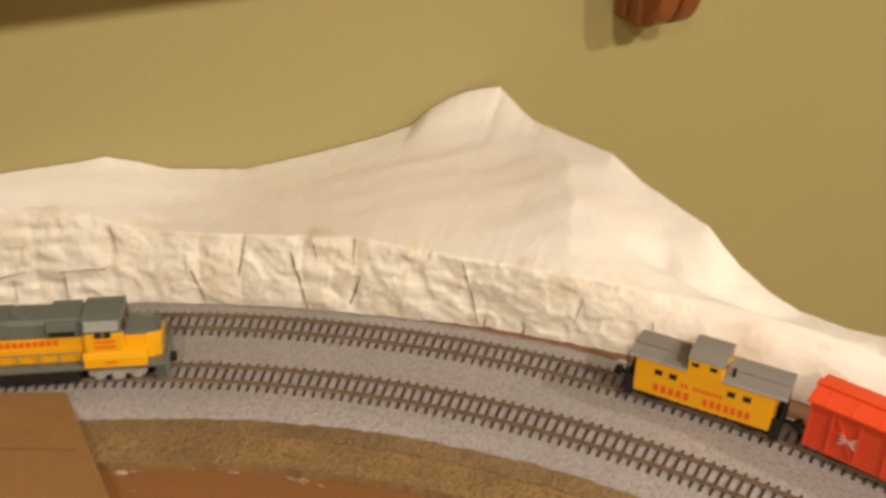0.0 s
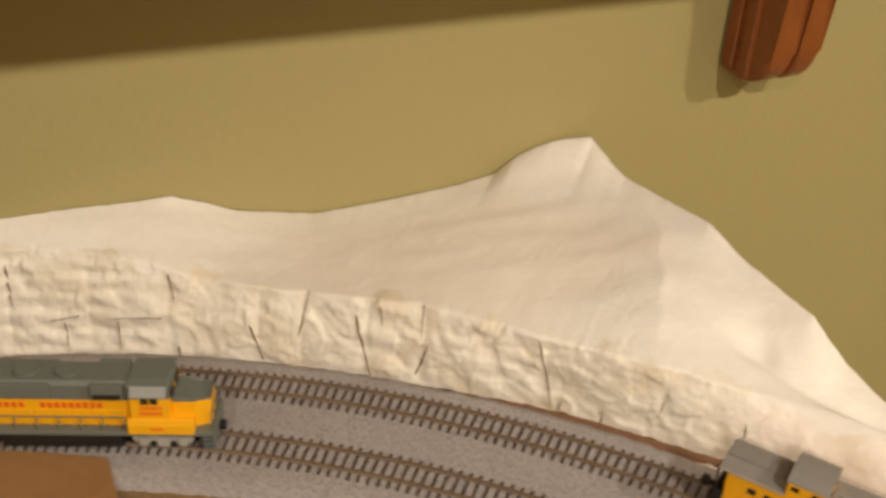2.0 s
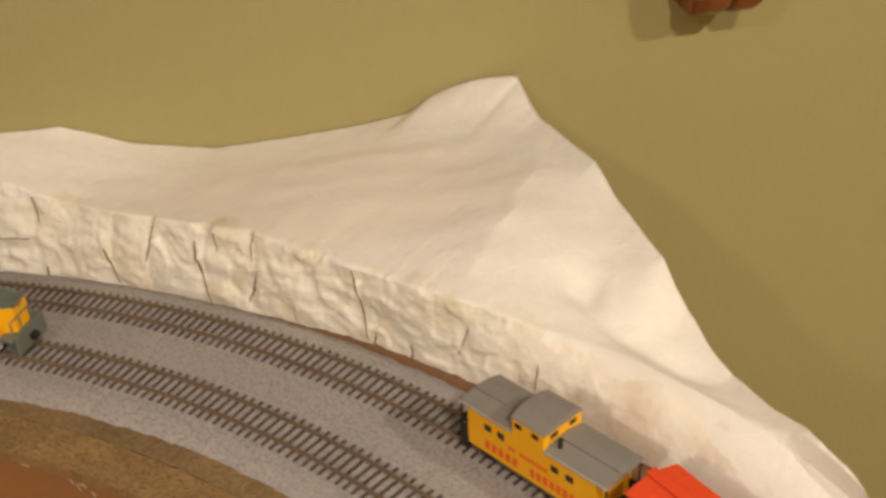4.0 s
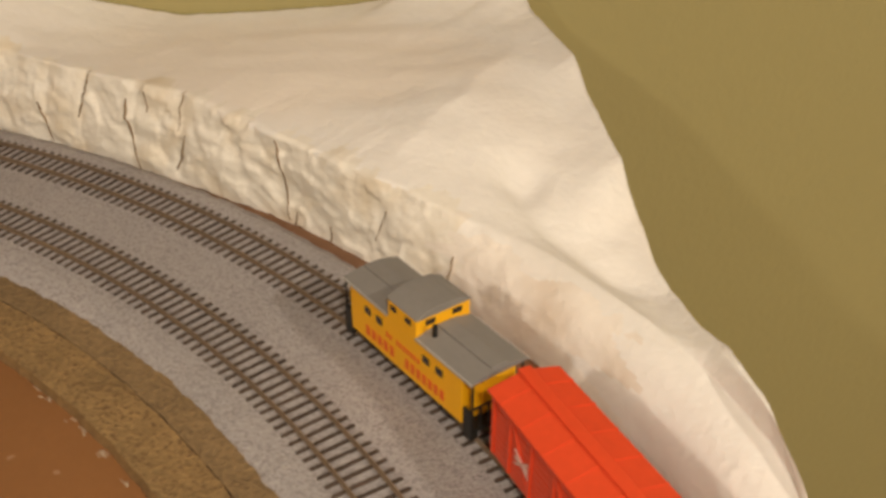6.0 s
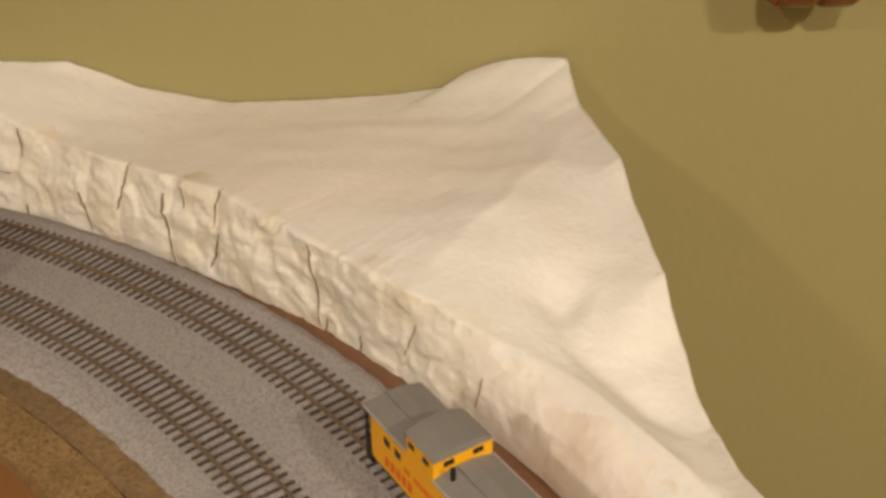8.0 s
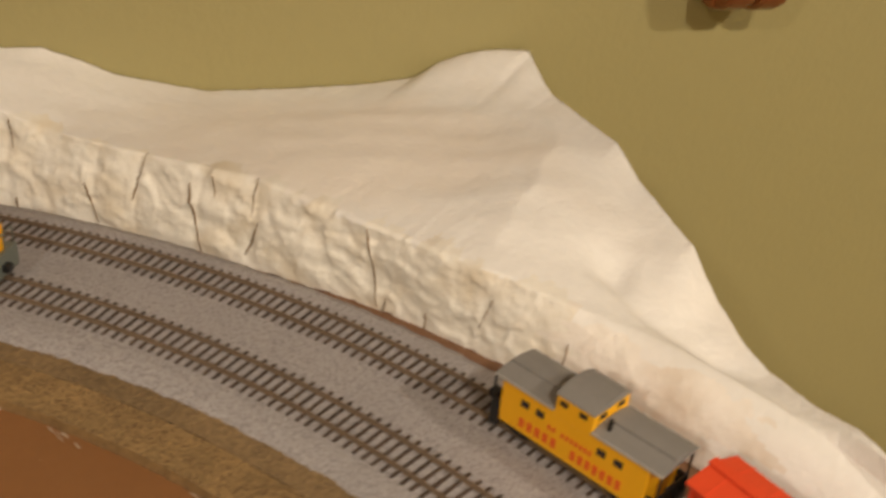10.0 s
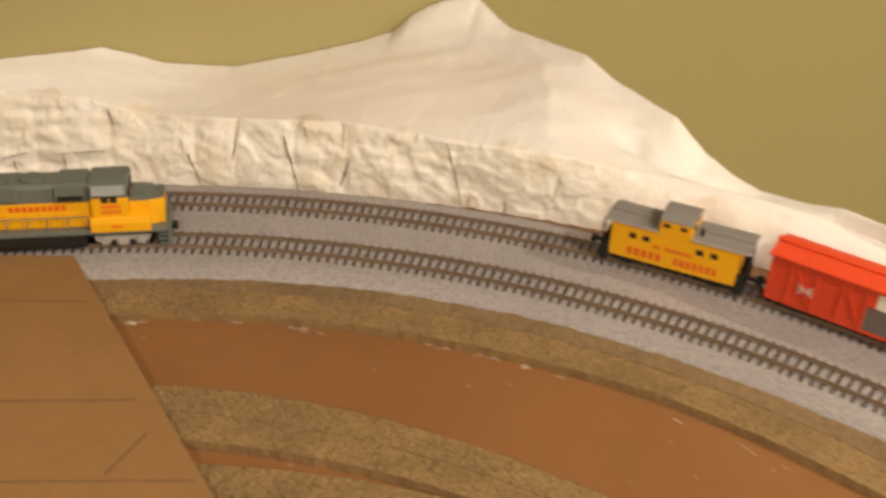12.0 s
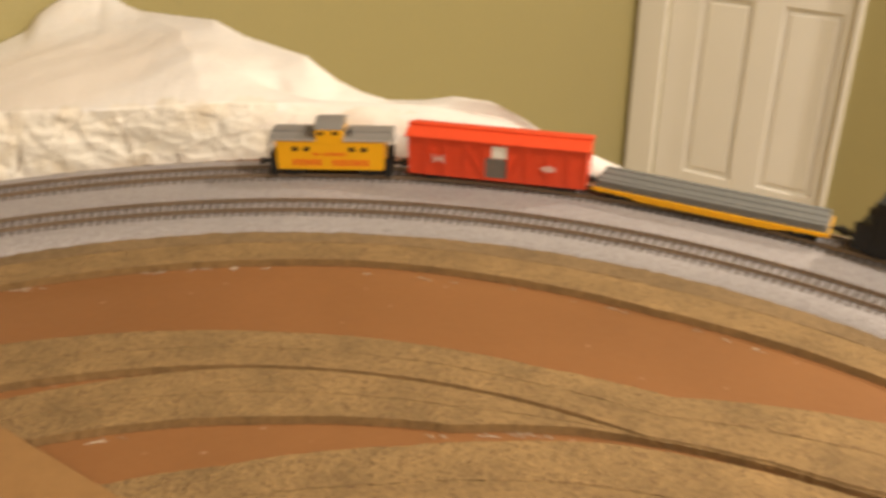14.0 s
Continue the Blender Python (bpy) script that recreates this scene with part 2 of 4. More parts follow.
def panel_door():
    d = thing("door_1", ROOM @ pose(U1 + 0.012, -D0, FLOOR), "white painted panel door, closed, in the corner", "door", "", "structure")
    w, h = D1 - D0, DTOP - FLOOR
    cols = [(0.080, 0.205), (0.278, 0.412)]
    rows = [(0.165, 0.635), (0.76, 1.50), (1.62, 1.90)]
    part("door_leaf", box(0.012, 0.04, -w, 0, 0, h), WHITE_PAINT, d)
    ys = [0.0, cols[0][0], cols[0][1], cols[1][0], cols[1][1], w]
    for k in (0, 2, 4):
        part("stile", box(0.0, 0.0125, -ys[k + 1], -ys[k], 0.0, h, 0.002), WHITE_PAINT, d)
    zs = [0.0] + [v for r in rows for v in r] + [h]
    for c in cols:
        for k in range(0, len(zs), 2):
            part("rail", box(0.0005, 0.0125, -c[1], -c[0], zs[k], zs[k + 1], 0.002), WHITE_PAINT, d)
        for r in rows:
            part("panel", box(0.004, 0.0125, -c[1] + 0.012, -c[0] - 0.012, r[0] + 0.014, r[1] - 0.014, 0.004), WHITE_PAINT, d)
    return d


panel_door()
bm = box(U1 - 0.016, U1 + 0.004, -D0, -0.012, FLOOR, DTOP + 0.07, 0.003)
box(U1 - 0.010, U1 + 0.004, -D1 - 0.014, -D1, FLOOR, DTOP + 0.07, 0.003, bm)
box(U1 - 0.016, U1 + 0.004, -D1, -D0, DTOP, DTOP + 0.07, 0.003, bm)
lone("trim", bm, WHITE_PAINT, "white painted door casing", "trim", "structure", ROOM)

# fittings are unseen; the middle one goes with the added fill lamp
for u, n, watts in LAMPS:
    e = thing("ceiling_light", ROOM @ pose(u, n, CEIL), "unseen round recessed ceiling light, switched on", "ceiling light", "ceiling lights")
    bm = bmesh.new()
    bmesh.ops.create_cone(bm, cap_ends=True, segments=32, radius1=0.05, radius2=0.05, depth=0.006, matrix=Matrix.Translation((0, 0, -0.003)))
    part("diffuser", bm, LAMP_GLOW, e)
    bm = bmesh.new()
    outline = [(0.05, 0.0), (0.075, 0.0), (0.073, -0.006), (0.052, -0.009)]
    rings = [[bm.verts.new((r * math.cos(a), r * math.sin(a), z)) for a in np.linspace(0, 2 * math.pi, 33)[:-1]] for r, z in outline]
    for k in range(4):
        for i in range(32):
            bm.faces.new((rings[k][i], rings[k][(i + 1) % 32], rings[(k + 1) % 4][(i + 1) % 32], rings[(k + 1) % 4][i]))
    part("trim_ring", bm, WHITE_PAINT, e)


# ---- the wall shelf and its corbels ----
SHELF_Z, SHELF_D = 0.313, 0.19
shelf = lone("wall_shelf", box(-1.5, 1.2, -SHELF_D, 0, SHELF_Z, SHELF_Z + 0.022, 0.003), WOOD, "stained wooden wall shelf on corbels", "shelf", "", ROOM)


def corbel(u):
    e = thing("corbel", ROOM @ pose(u, 0, 0), "red-brown stained carved wooden corbel on the wall", "corbel", "corbels under the shelf")

    def outline(p, low):
        """Side view: out from the wall and up, with a scroll that curls up at its front."""
        return [(0, 0.312), (-p - 0.06, 0.312), (-p - 0.06, 0.292), (-p - 0.03, 0.272), (-p - 0.010, 0.250), (-p, 0.22), (-p, low + 0.036), (-p + 0.002, low + 0.024),
                (-p + 0.008, low + 0.013), (-p + 0.019, low + 0.005), (-p + 0.034, low + 0.001), (0, low + 0.007)]
    part("core", prism(outline(0.056, 0.116), -0.026, 0.026, "x", 0.003), WOOD, e)
    for x0, x1 in ((-0.0295, -0.0015), (0.0015, 0.0295)):
        part("reed", prism(outline(0.064, 0.113), x0, x1, "x", 0.006), WOOD, e)
    for x in (-1, 1):
        for y0, y1, low in ((-0.020, -0.003, 0.1225), (-0.040, -0.024, 0.1185)):
            part("side_moulding", box(min(x * 0.026, x * 0.0325), max(x * 0.026, x * 0.0325), y0, y1, low, 0.30, 0.003), WOOD, e)
    return e


corbel(0.440)
# unseen second corbel, added to throw a shadow on the wall at left
corbel(-0.42)


# ---- the layout table ----
def room_xy(u, n):
    return ROOM @ Vector((u, n, 0))


T_U = (Vector((0.10, 0.975, 0)) - P0).dot(U)      # the table's end
bm = box(-1.6, T_U - 0.008, -1.9, -0.004, -0.045, -0.0085, 0.002)
table = thing("layout_table", ROOM, "brown painted plywood model railway table on legs", "table")
part("tabletop", bm, BROWN, table, "brown painted plywood top")
for u in (-1.5, T_U - 0.1):
    for n in (-1.8, -0.12):
        part("leg", box(u - 0.035, u + 0.035, n - 0.035, n + 0.035, FLOOR, -0.046, 0.003), CARDBOARD, table)
    part("apron", box(u - 0.02, u + 0.02, -1.76, -0.16, -0.12, -0.0465, 0.002), CARDBOARD, table)

TH0, TH1 = 128.0, 8.0
lone("ballast", arc_strip(0.640, 0.757, TH0, TH1, lambda f: -0.0055 + 0.0067 * min(1, f / 0.10) * min(1, (1 - f) / 0.03 + 0.72), 480, 18, 0.0016,
                        inner=[(128, 0.626), (95, 0.629), (85, 0.634), (72, 0.639), (40, 0.642), (8, 0.640)],
                        outer=[(128, 0.762), (97, 0.7685), (88, 0.7680), (84, 0.7675), (79, 0.7690), (76, 0.7685), (73, 0.7690), (70, 0.7680), (66, 0.7670), (60, 0.762), (50, 0.759), (8, 0.758)]),
     BALLAST, "grey speckled stone ballast under both tracks", "ballast", "stuff", smooth=True)


lone("foot_strip", arc_strip(0.745, 0.800, 100, 46, lambda f: -0.0072, 300, 6, 0.0006, skirt=-0.0095), DARK_CARD,
     "bare brown cardboard strip under the foot of the cliff", "cardboard", smooth=True)


def table_of(text):
    rows = [tuple(float(v) for v in p.split(":")) for p in text.split()]
    return lambda x: float(np.interp(x, [r[0] for r in rows], [r[1] for r in rows]))


def half_strip(inner, outer, bevel_in, bevel_out, th1):
    """One half of a cork strip: flat on top, with a sloping shoulder on one side."""
    bm = bmesh.new()
    grid = []
    for i in range(301):
        th = TH0 + (th1 - TH0) * i / 300
        a, b = inner(th), outer(th)
        a += 0.0007 * noise.noise((th * 1.3, a * 9, 2.0)) + 0.0005 * noise.noise((th * 5.1, a * 9, 2.0))
        b += 0.0007 * noise.noise((th * 1.3, b * 9, 5.0)) + 0.0005 * noise.noise((th * 5.1, b * 9, 5.0))
        c, s_ = math.cos(radians(th)), math.sin(radians(th))
        w = max(b - a, 0.001)
        prof = [(a, -0.0095), (a, -0.0080 if bevel_in > 0.001 else -0.0040), (a + min(bevel_in, w * 0.3), -0.0036)]
        prof += [(a + w * f, -0.0033 + 0.0005 * noise.noise((th * 2.0, f * 4, a * 20))) for f in (0.35, 0.5, 0.65)]
        prof += [(b - min(bevel_out, w * 0.3), -0.0036), (b, -0.0080 if bevel_out > 0.001 else -0.0040), (b, -0.0095)]
        grid.append([bm.verts.new((C.x + r * c, C.y + r * s_, z)) for r, z in prof])
    for p, q in zip(grid, grid[1:]):
        for j in range(len(p) - 1):
            f = bm.faces.new((p[j], p[j + 1], q[j + 1], q[j]))
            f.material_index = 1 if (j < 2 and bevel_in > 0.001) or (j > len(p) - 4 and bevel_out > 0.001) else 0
    bm.faces.new(grid[0]), bm.faces.new(grid[-1][::-1])
    return bm


def roadbed(inner, outer, th1, label, far=CORK):
    e = thing("cork_roadbed", pose(0, 0, 0), label, "cork roadbed", "cork roadbeds")
    fi, fo = table_of(inner), table_of(outer)
    middle = lambda th: (fi(th) + fo(th)) / 2
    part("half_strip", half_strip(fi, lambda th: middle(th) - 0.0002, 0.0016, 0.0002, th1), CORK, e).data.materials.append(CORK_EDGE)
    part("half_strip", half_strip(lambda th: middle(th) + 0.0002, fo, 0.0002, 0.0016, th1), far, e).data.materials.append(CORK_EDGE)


roadbed("8:.602 28:.602 40:.598 60:.604 75:.599 95:.592 128:.59", "8:.660 128:.650", TH1, "brown speckled cork roadbed beside the grey ballast", CORK_DUSTY)
roadbed("12:.54 24:.50 36:.472 68:.474 128:.478", "12:.62 25:.562 36:.515 45:.509 65:.513 85:.523 128:.525", 12, "bare brown cork roadbed strip glued to the board")
roadbed("12:.53 24:.497 40:.462 49:.437 62:.426 80:.418 128:.412", "12:.5395 24:.4995 36:.4715 60:.4735 67:.4735 84:.462 128:.461", 12, "bare brown cork roadbed strip that joins its neighbour")
roadbed("12:.45 31:.40 52:.35 74:.315 128:.29", "12:.526 24:.494 38:.459 45:.436 52:.415 65:.387 74:.376 128:.35", 12, "bare brown cork roadbed strip curving apart")


def dried_glue():
    bm = bmesh.new()
    for th0, th1, r0, n_ in ((93.6, 92.2, 0.5905, 9), (89.5, 86.5, 0.596, 10), (76, 66, 0.5985, 18), (84, 80, 0.594, 6), (51, 41, 0.4335, 16), (60, 30, 0.594, 16), (78, 70, 0.4155, 5)):
        for k in range(n_):
            th = random.uniform(th1, th0)
            r = r0 if r0 != 0.4335 else float(np.interp(th, [40, 52], [0.4615, 0.426])) - 0.001
            p = on_curve(r + random.uniform(-0.0022, 0.0012), th) @ pose(0, 0, 0, 0, 0, random.uniform(-25, 25))
            a, b = random.uniform(0.0010, 0.0055), random.uniform(0.0003, 0.0008)
            z = -0.0083
            ring = [bm.verts.new(p @ Vector((a * math.cos(q) * random.uniform(0.6, 1), b * math.sin(q) * random.uniform(0.6, 1), z))) for q in np.linspace(0, 6.28, 9)[:-1]]
            up = [bm.verts.new(v.co * 0.2 + sum((w.co for w in ring), Vector()) / 8 * 0.8 + Vector((0, 0, 0.0006))) for v in ring]
            for i in range(8):
                bm.faces.new((ring[i], ring[(i + 1) % 8], up[(i + 1) % 8], up[i]))
            bm.faces.new(up)
    lone("dried_glue", bm, GLUE, "pale flakes of dried glue along the cork edges", "glue", "stuff")


dried_glue()


# ---- the plaster mountain ----
PE = Vector((0.10, 0.975, 0))

foot_r = table_of("45:.776 50:.784 57:.792 64:.793 66.5:.791 68.3:.788 69.6:.786 71:.785 78:.781 84:.775 97:.774 130:.774")
top_z = table_of("45:.001 47:.005 50:.014 54:.024 60:.029 66:.033 71:.042 77:.044 84:.050 90:.048 95:.050 99:.066 104:.072 130:.070")
top_d = table_of("45:.013 54:.032 60:.035 66:.029 68.5:.017 72:.0105 78:.008 84:.016 90:.013 96:.016 130:.018")
rough_at = table_of("45:.06 58:.10 64:.22 67:.5 71:.85 75:1 130:1")
wall_z = table_of("-.6:.09 -.24:.084 -.19:.083 -.14:.080 -.115:.080 -.09:.070 -.065:.058 0:.043 .063:.043 .127:.045 .19:.052 .27:.056")
edge_z = table_of("-.02:.054 .036:.053 .096:.056 .162:.0605 .203:.050 .28:.043 .318:.024 .345:.019 .377:.017 .414:.025 .448:.034 .488:.0355 .522:.023 .562:.006 .6:.0")
edge_in = table_of("0:0 .06:.001 .12:.004 .2:.006 .35:.006 .42:.008 .5:.010 .56:.006")


valley = table_of("46:0 54:.0 58:.003 62:.006 67:.0055 70:.002 72:-.0015 75:0 130:0")


inset = table_of("73:0 75.5:.006 77.5:.012 79:.014 79.8:.010 80.8:.003 82:0")


def knob(th):
    """The small summit that stands on the ridge by the wall."""
    return float(np.interp(th, [77.3, 78.0, 78.6, 79.2, 79.8, 80.5, 81.3, 82.0, 82.8, 83.6], [0, 0.0035, 0.0085, 0.0130, 0.0162, 0.0180, 0.0182, 0.0160, 0.0105, 0]))


def facets(p, cells, depth):
    """Crumpled paper: tilted flat facets with sharp creases between them."""
    near = noise.voronoi(p * cells)[1][0]
    g = noise.cell_vector(near * 7.3)
    return depth * ((g - Vector((0.5, 0.5, 0.5))).dot(p * cells - near) * 1.7 + (g.x - 0.5) * 0.25)


def fold(p, size):
    """Sharp ridges and valleys that run through one another."""
    a, b = noise.noise(p * size), noise.noise(p * size + Vector((7.1, 3.3, 1.7)))
    return abs(b) - abs(a)


def crumple(p):
    q = p + Vector((noise.noise(p * 30), noise.noise(p * 30 + Vector((5, 0, 0))), noise.noise(p * 30 + Vector((0, 5, 0))))) * 0.006
    w = Vector((q.x + 0.35 * q.z, q.y, q.z * 1.6))
    return (0.0030 * fold(w, 27) + 0.0012 * fold(w, 62) + 0.0005 * fold(w, 150) + facets(w, 40, 0.0021) + facets(w, 88, 0.0009) + 0.0022 * noise.noise(p * 18))


SEAMS = (128, 121, 114, 109, 105, 101, 97, 92.3, 90, 86.6, 83.7, 77.3, 71.5, 60)


def sheet(th):
    """Each sheet of paper bellies out a little between the seams."""
    k = max(i for i, a in enumerate(SEAMS[:-1]) if a >= th) if th < 128 else 0
    u = (SEAMS[k] - th) / (SEAMS[k] - SEAMS[k + 1])
    return 0.0030 * ((4 * u * (1 - u)) ** 0.45 - 0.7) if 0 < u < 1 else -0.002


def layers(p, th):
    """Flat beds of paper, one over the other, where the cliff is tallest."""
    k = min(1, max(0, (th - 97) / 3))
    if not k:
        return 0.0
    q = p.z / 0.013 + 0.55 * noise.noise((th * 0.16, p.z * 20, 1.3)) + 0.25 * noise.noise((th * 0.7, p.z * 60, 4.1))
    u = q - math.floor(q)
    return k * 0.0034 * (u ** 0.6 - 0.62) * (1 if u < 0.9 else (1 - u) * 10)


def cliff_point(th, t):
    """A point of the cliff face: t 0 at its foot, 1 at its top."""
    f, d, z = foot_r(th), top_d(th), top_z(th)
    c, s = math.cos(radians(th)), math.sin(radians(th))
    round_off = min(1, max(0, (69.5 - th) / 3))
    low = -0.0074
    r = f + d * ((0.30 * t + 0.70 * t ** 2.2) * (1 - round_off) + (1 - math.cos(t * math.pi / 2)) * round_off)
    z = low + (z - low) * (t * (1 - round_off) + math.sin(t * math.pi / 2) * round_off)
    p = Vector((C.x + r * c, C.y + r * s, z))
    k = rough_at(th)
    out = (crumple(p) + layers(p, th) + sheet(th) * math.sin(math.pi * min(1, 0.15 + 0.75 * t))) * k
    foot_gap = 0.0024 * k * max(0, noise.noise((th * 1.7, 0.3, 5))) * (1 - t)
    return p - Vector((c, s, -0.25)) * (out * (0.45 + 0.55 * min(1, t * 4))) + Vector((0, 0, foot_gap))


def along_line(p, line):
    """Where p lies beside a line of (x, y, size) stations: signed distance (to the right is positive) and the size there."""
    best = (9.0, 0.0)
    for (x0, y0, a), (x1, y1, b) in zip(line, line[1:]):
        dx, dy = x1 - x0, y1 - y0
        u = min(1, max(0, ((p.x - x0) * dx + (p.y - y0) * dy) / (dx * dx + dy * dy)))
        ex, ey = p.x - x0 - u * dx, p.y - y0 - u * dy
        d = math.hypot(ex, ey)
        if d < abs(best[0]):
            best = (math.copysign(d, ex * dy - ey * dx), a + (b - a) * u)
    return best


# the spur that comes down from the summit, the gully beside it and the trough behind the long shoulder
SPUR = ((0.138, 0.645, 0.001), (0.144, 0.690, 0.0034), (0.151, 0.750, 0.0046), (0.152, 0.815, 0.0036), (0.138, 0.870, 0.0020), (0.115, 0.92, 0.0))
TROUGH = ((0.196, 0.722, 0.0), (0.212, 0.695, 0.0035), (0.245, 0.668, 0.0045), (0.285, 0.655, 0.0035), (0.33, 0.645, 0.0))
SHOULDER = ((0.170, 0.645, 0.001), (0.215, 0.632, 0.0025), (0.265, 0.612, 0.003), (0.32, 0.585, 0.001))


def relief(p):
    d, a = along_line(p, SPUR)
    d += 0.006 * noise.noise(p * 25)
    z = a * (math.exp(-d / 0.020) if d > 0 else math.exp(d / 0.060))
    d, a = along_line(p, TROUGH)
    z -= a * math.exp(-(d / (0.009 if d > 0 else 0.014)) ** 2)
    d, a = along_line(p, SHOULDER)
    z += a * math.exp(-(d / 0.013) ** 2)
    e = (p.x - 0.2185) / (0.022 if p.x < 0.2185 else 0.010)
    z -= 0.0045 * math.exp(-e * e - ((p.y - 0.704) / 0.021) ** 2)
    z += 0.0050 * math.exp(-((p.x - 0.254) / 0.015) ** 2 - ((p.y - 0.718) / 0.026) ** 2)
    return z


def mountain():
    bm = bmesh.new()
    count, cliff, slope = 761, 32, 48
    angles = np.linspace(128, 46, count)
    face, rag, away, height, ends = [], [], np.zeros(count), np.zeros((count, slope + 1)), []
    for i, th in enumerate(angles):
        way = Vector((math.cos(radians(th)), math.sin(radians(th)), 0))
        to_wall = (P0 - C).dot(N) / way.dot(N) - 0.001
        along = way.dot(U)
        to_edge = (PE - C).dot(U) / along if along > 0.05 else 9.0
        pb = C + way * min(to_wall, to_edge)
        run = (pb - PE).dot(-N)
        zb = wall_z((pb - P0).dot(U)) if to_wall < to_edge else edge_z(run)
        lobe = math.exp(-((run - 0.492) / 0.05) ** 2) if to_edge < to_wall else 0
        away[i] = min(to_wall, to_edge) + 0.0040 * lobe + 0.0025 * (noise.noise((th * 0.55, 1, 1)) if to_edge < to_wall else 0)
        away[i] -= inset(th) + (edge_in(run) if to_edge < to_wall else 0)
        ends.append(0.004 * lobe - 0.002 if to_edge < to_wall else 0.0)
        face.append([cliff_point(th, k / cliff) for k in range(cliff + 1)])
        top = C + way * (foot_r(th) + top_d(th)) + Vector((0, 0, top_z(th)))
        rag.append(face[-1][-1] - top)
        for k in range(slope + 1):
            f = k / slope
            height[i, k] = top.z + (zb + 0.0015 * lobe - top.z) * (f + 0.06 * math.sin(math.pi * f)) + (0.007 * lobe - valley(th)) * math.sin(math.pi * min(1, f * 1.05))
    for i, th in enumerate(angles):
        for k in range(slope + 1):
            height[i, k] += 0.0030 * max(0, 1 - abs(th - 71.5 - 7.5 * k / slope) / 5) * math.sin(math.pi * k / slope)
    # soften the slopes sideways, most in the middle of the slope
    wide = 34
    kernel = np.exp(-(np.arange(-wide, wide + 1) / 15.0) ** 2)
    kernel /= kernel.sum()
    soft = np.array([np.convolve(np.pad(height[:, k], wide, mode="edge"), kernel, "valid") for k in range(slope + 1)]).T
    grid = []
    for i, th in enumerate(angles):
        c, s_ = math.cos(radians(th)), math.sin(radians(th))
        way = Vector((c, s_, 0))
        line = [bm.verts.new(p) for p in face[i]]
        r_top = foot_r(th) + top_d(th)
        for k in range(1, slope + 1):
            f = k / slope
            p = C + way * (r_top + (away[i] - r_top) * f)
            blend = min(1, 6 * f * (1 - f))
            mid, tail = math.sin(math.pi * f), math.exp(-f * 11)
            z = height[i, k] * (1 - blend) + soft[i, k] * blend
            z += tail * rag[i].z + knob(th) * math.exp(-((1 - f) / 0.17) ** 2)
            z += 0.5 * tail * crumple(p) * rough_at(th) * min(1, f * 8)
            strokes = Vector((p.x * 9 + p.y * 4, p.y * 34 - p.x * 18, 0))
            z += mid * (0.0024 * noise.noise(p * 13) + 0.0011 * noise.noise(strokes) + 0.0007 * noise.noise(p * 42) + 0.0003 * noise.noise(p * 120))
            z += relief(p) * min(1, 5 * f) * min(1, 6 * (1 - f))
            z += (0.0005 * noise.noise((th * 2.1, 4.0, 0)) + 0.0003 * noise.noise((th * 9.3, 7.0, 0))) * f ** 8 + inset(th) * 0.2 * f ** 3
            line.append(bm.verts.new((p.x + rag[i].x * tail, p.y + rag[i].y * tail, z)))
        last = line[-1].co
        drop = ends[i]
        for out, z in ((drop * 0.5, last.z * 0.93), (drop, last.z * 0.6), (drop * 1.2, -0.008)):
            line.append(bm.verts.new((last.x + c * out, last.y + s_ * out, min(z, last.z))))
        grid.append(line)
    for i, (a, b) in enumerate(zip(grid, grid[1:])):
        for j in range(len(a) - 1):
            f = bm.faces.new((a[j], a[j + 1], b[j + 1], b[j]))
            edge = 1.03 + 0.30 * noise.noise((i * 0.045, 3, 3)) + 0.12 * noise.noise((i * 0.19, 3, 9))
            f.smooth = True
            f.material_index = 0 if j > cliff * (edge if angles[i] > 68 else edge - 0.25) else 1 if angles[i] > 68 + 2.5 * noise.noise((j * 0.2, 1, 1)) else 2 if angles[i] > 59.5 + 3 * noise.noise((j * 0.17, 4, 1)) else 0
    ob = lone("mountain", bm, PLASTER, "white plaster mountain with crumpled paper cliffs behind the track", "model mountain")
    ob.data.materials.append(PAPER)
    ob.data.materials.append(WASH)
    return ob


hill = mountain()


def crack(spec, wide):
    """A dark slit that follows the cliff face through (angle, height share) stations."""
    bm = bmesh.new()
    rows = []
    for k in range(13):
        q = k / 12 * (len(spec) - 1)
        i = min(int(q), len(spec) - 2)
        th = spec[i][0] + (spec[i + 1][0] - spec[i][0]) * (q - i)
        t = spec[i][1] + (spec[i + 1][1] - spec[i][1]) * (q - i)
        p = cliff_point(th, t)
        way = Vector((math.cos(radians(th)), math.sin(radians(th)), 0))
        side = Vector((way.y, -way.x, 0))
        u = k / 12 if spec[0][0] > spec[-1][0] else 1 - k / 12
        w = 0.72 * wide * max(0.15, (1 - u) ** 0.8 * min(1, 5 * u + 0.3)) * (0.9 + 0.9 * noise.noise((k * 0.9, spec[0][0], 0)))
        p = cliff_point(th + 0.05 * noise.noise((k * 0.5, spec[0][0], 4)), t)
        o = p - way * 0.0009 + Vector((0, 0, 0.0004))
        rows.append([bm.verts.new(v) for v in (o - side * w, o, o + side * w, o + side * w + way * 0.004, o - side * w + way * 0.004)])
    for a, b in zip(rows, rows[1:]):
        for j in range(5):
            bm.faces.new((a[j], a[(j + 1) % 5], b[(j + 1) % 5], b[j]))
    bm.faces.new(rows[0]), bm.faces.new(rows[-1][::-1])
    part("crack", bm, CRACK, hill)


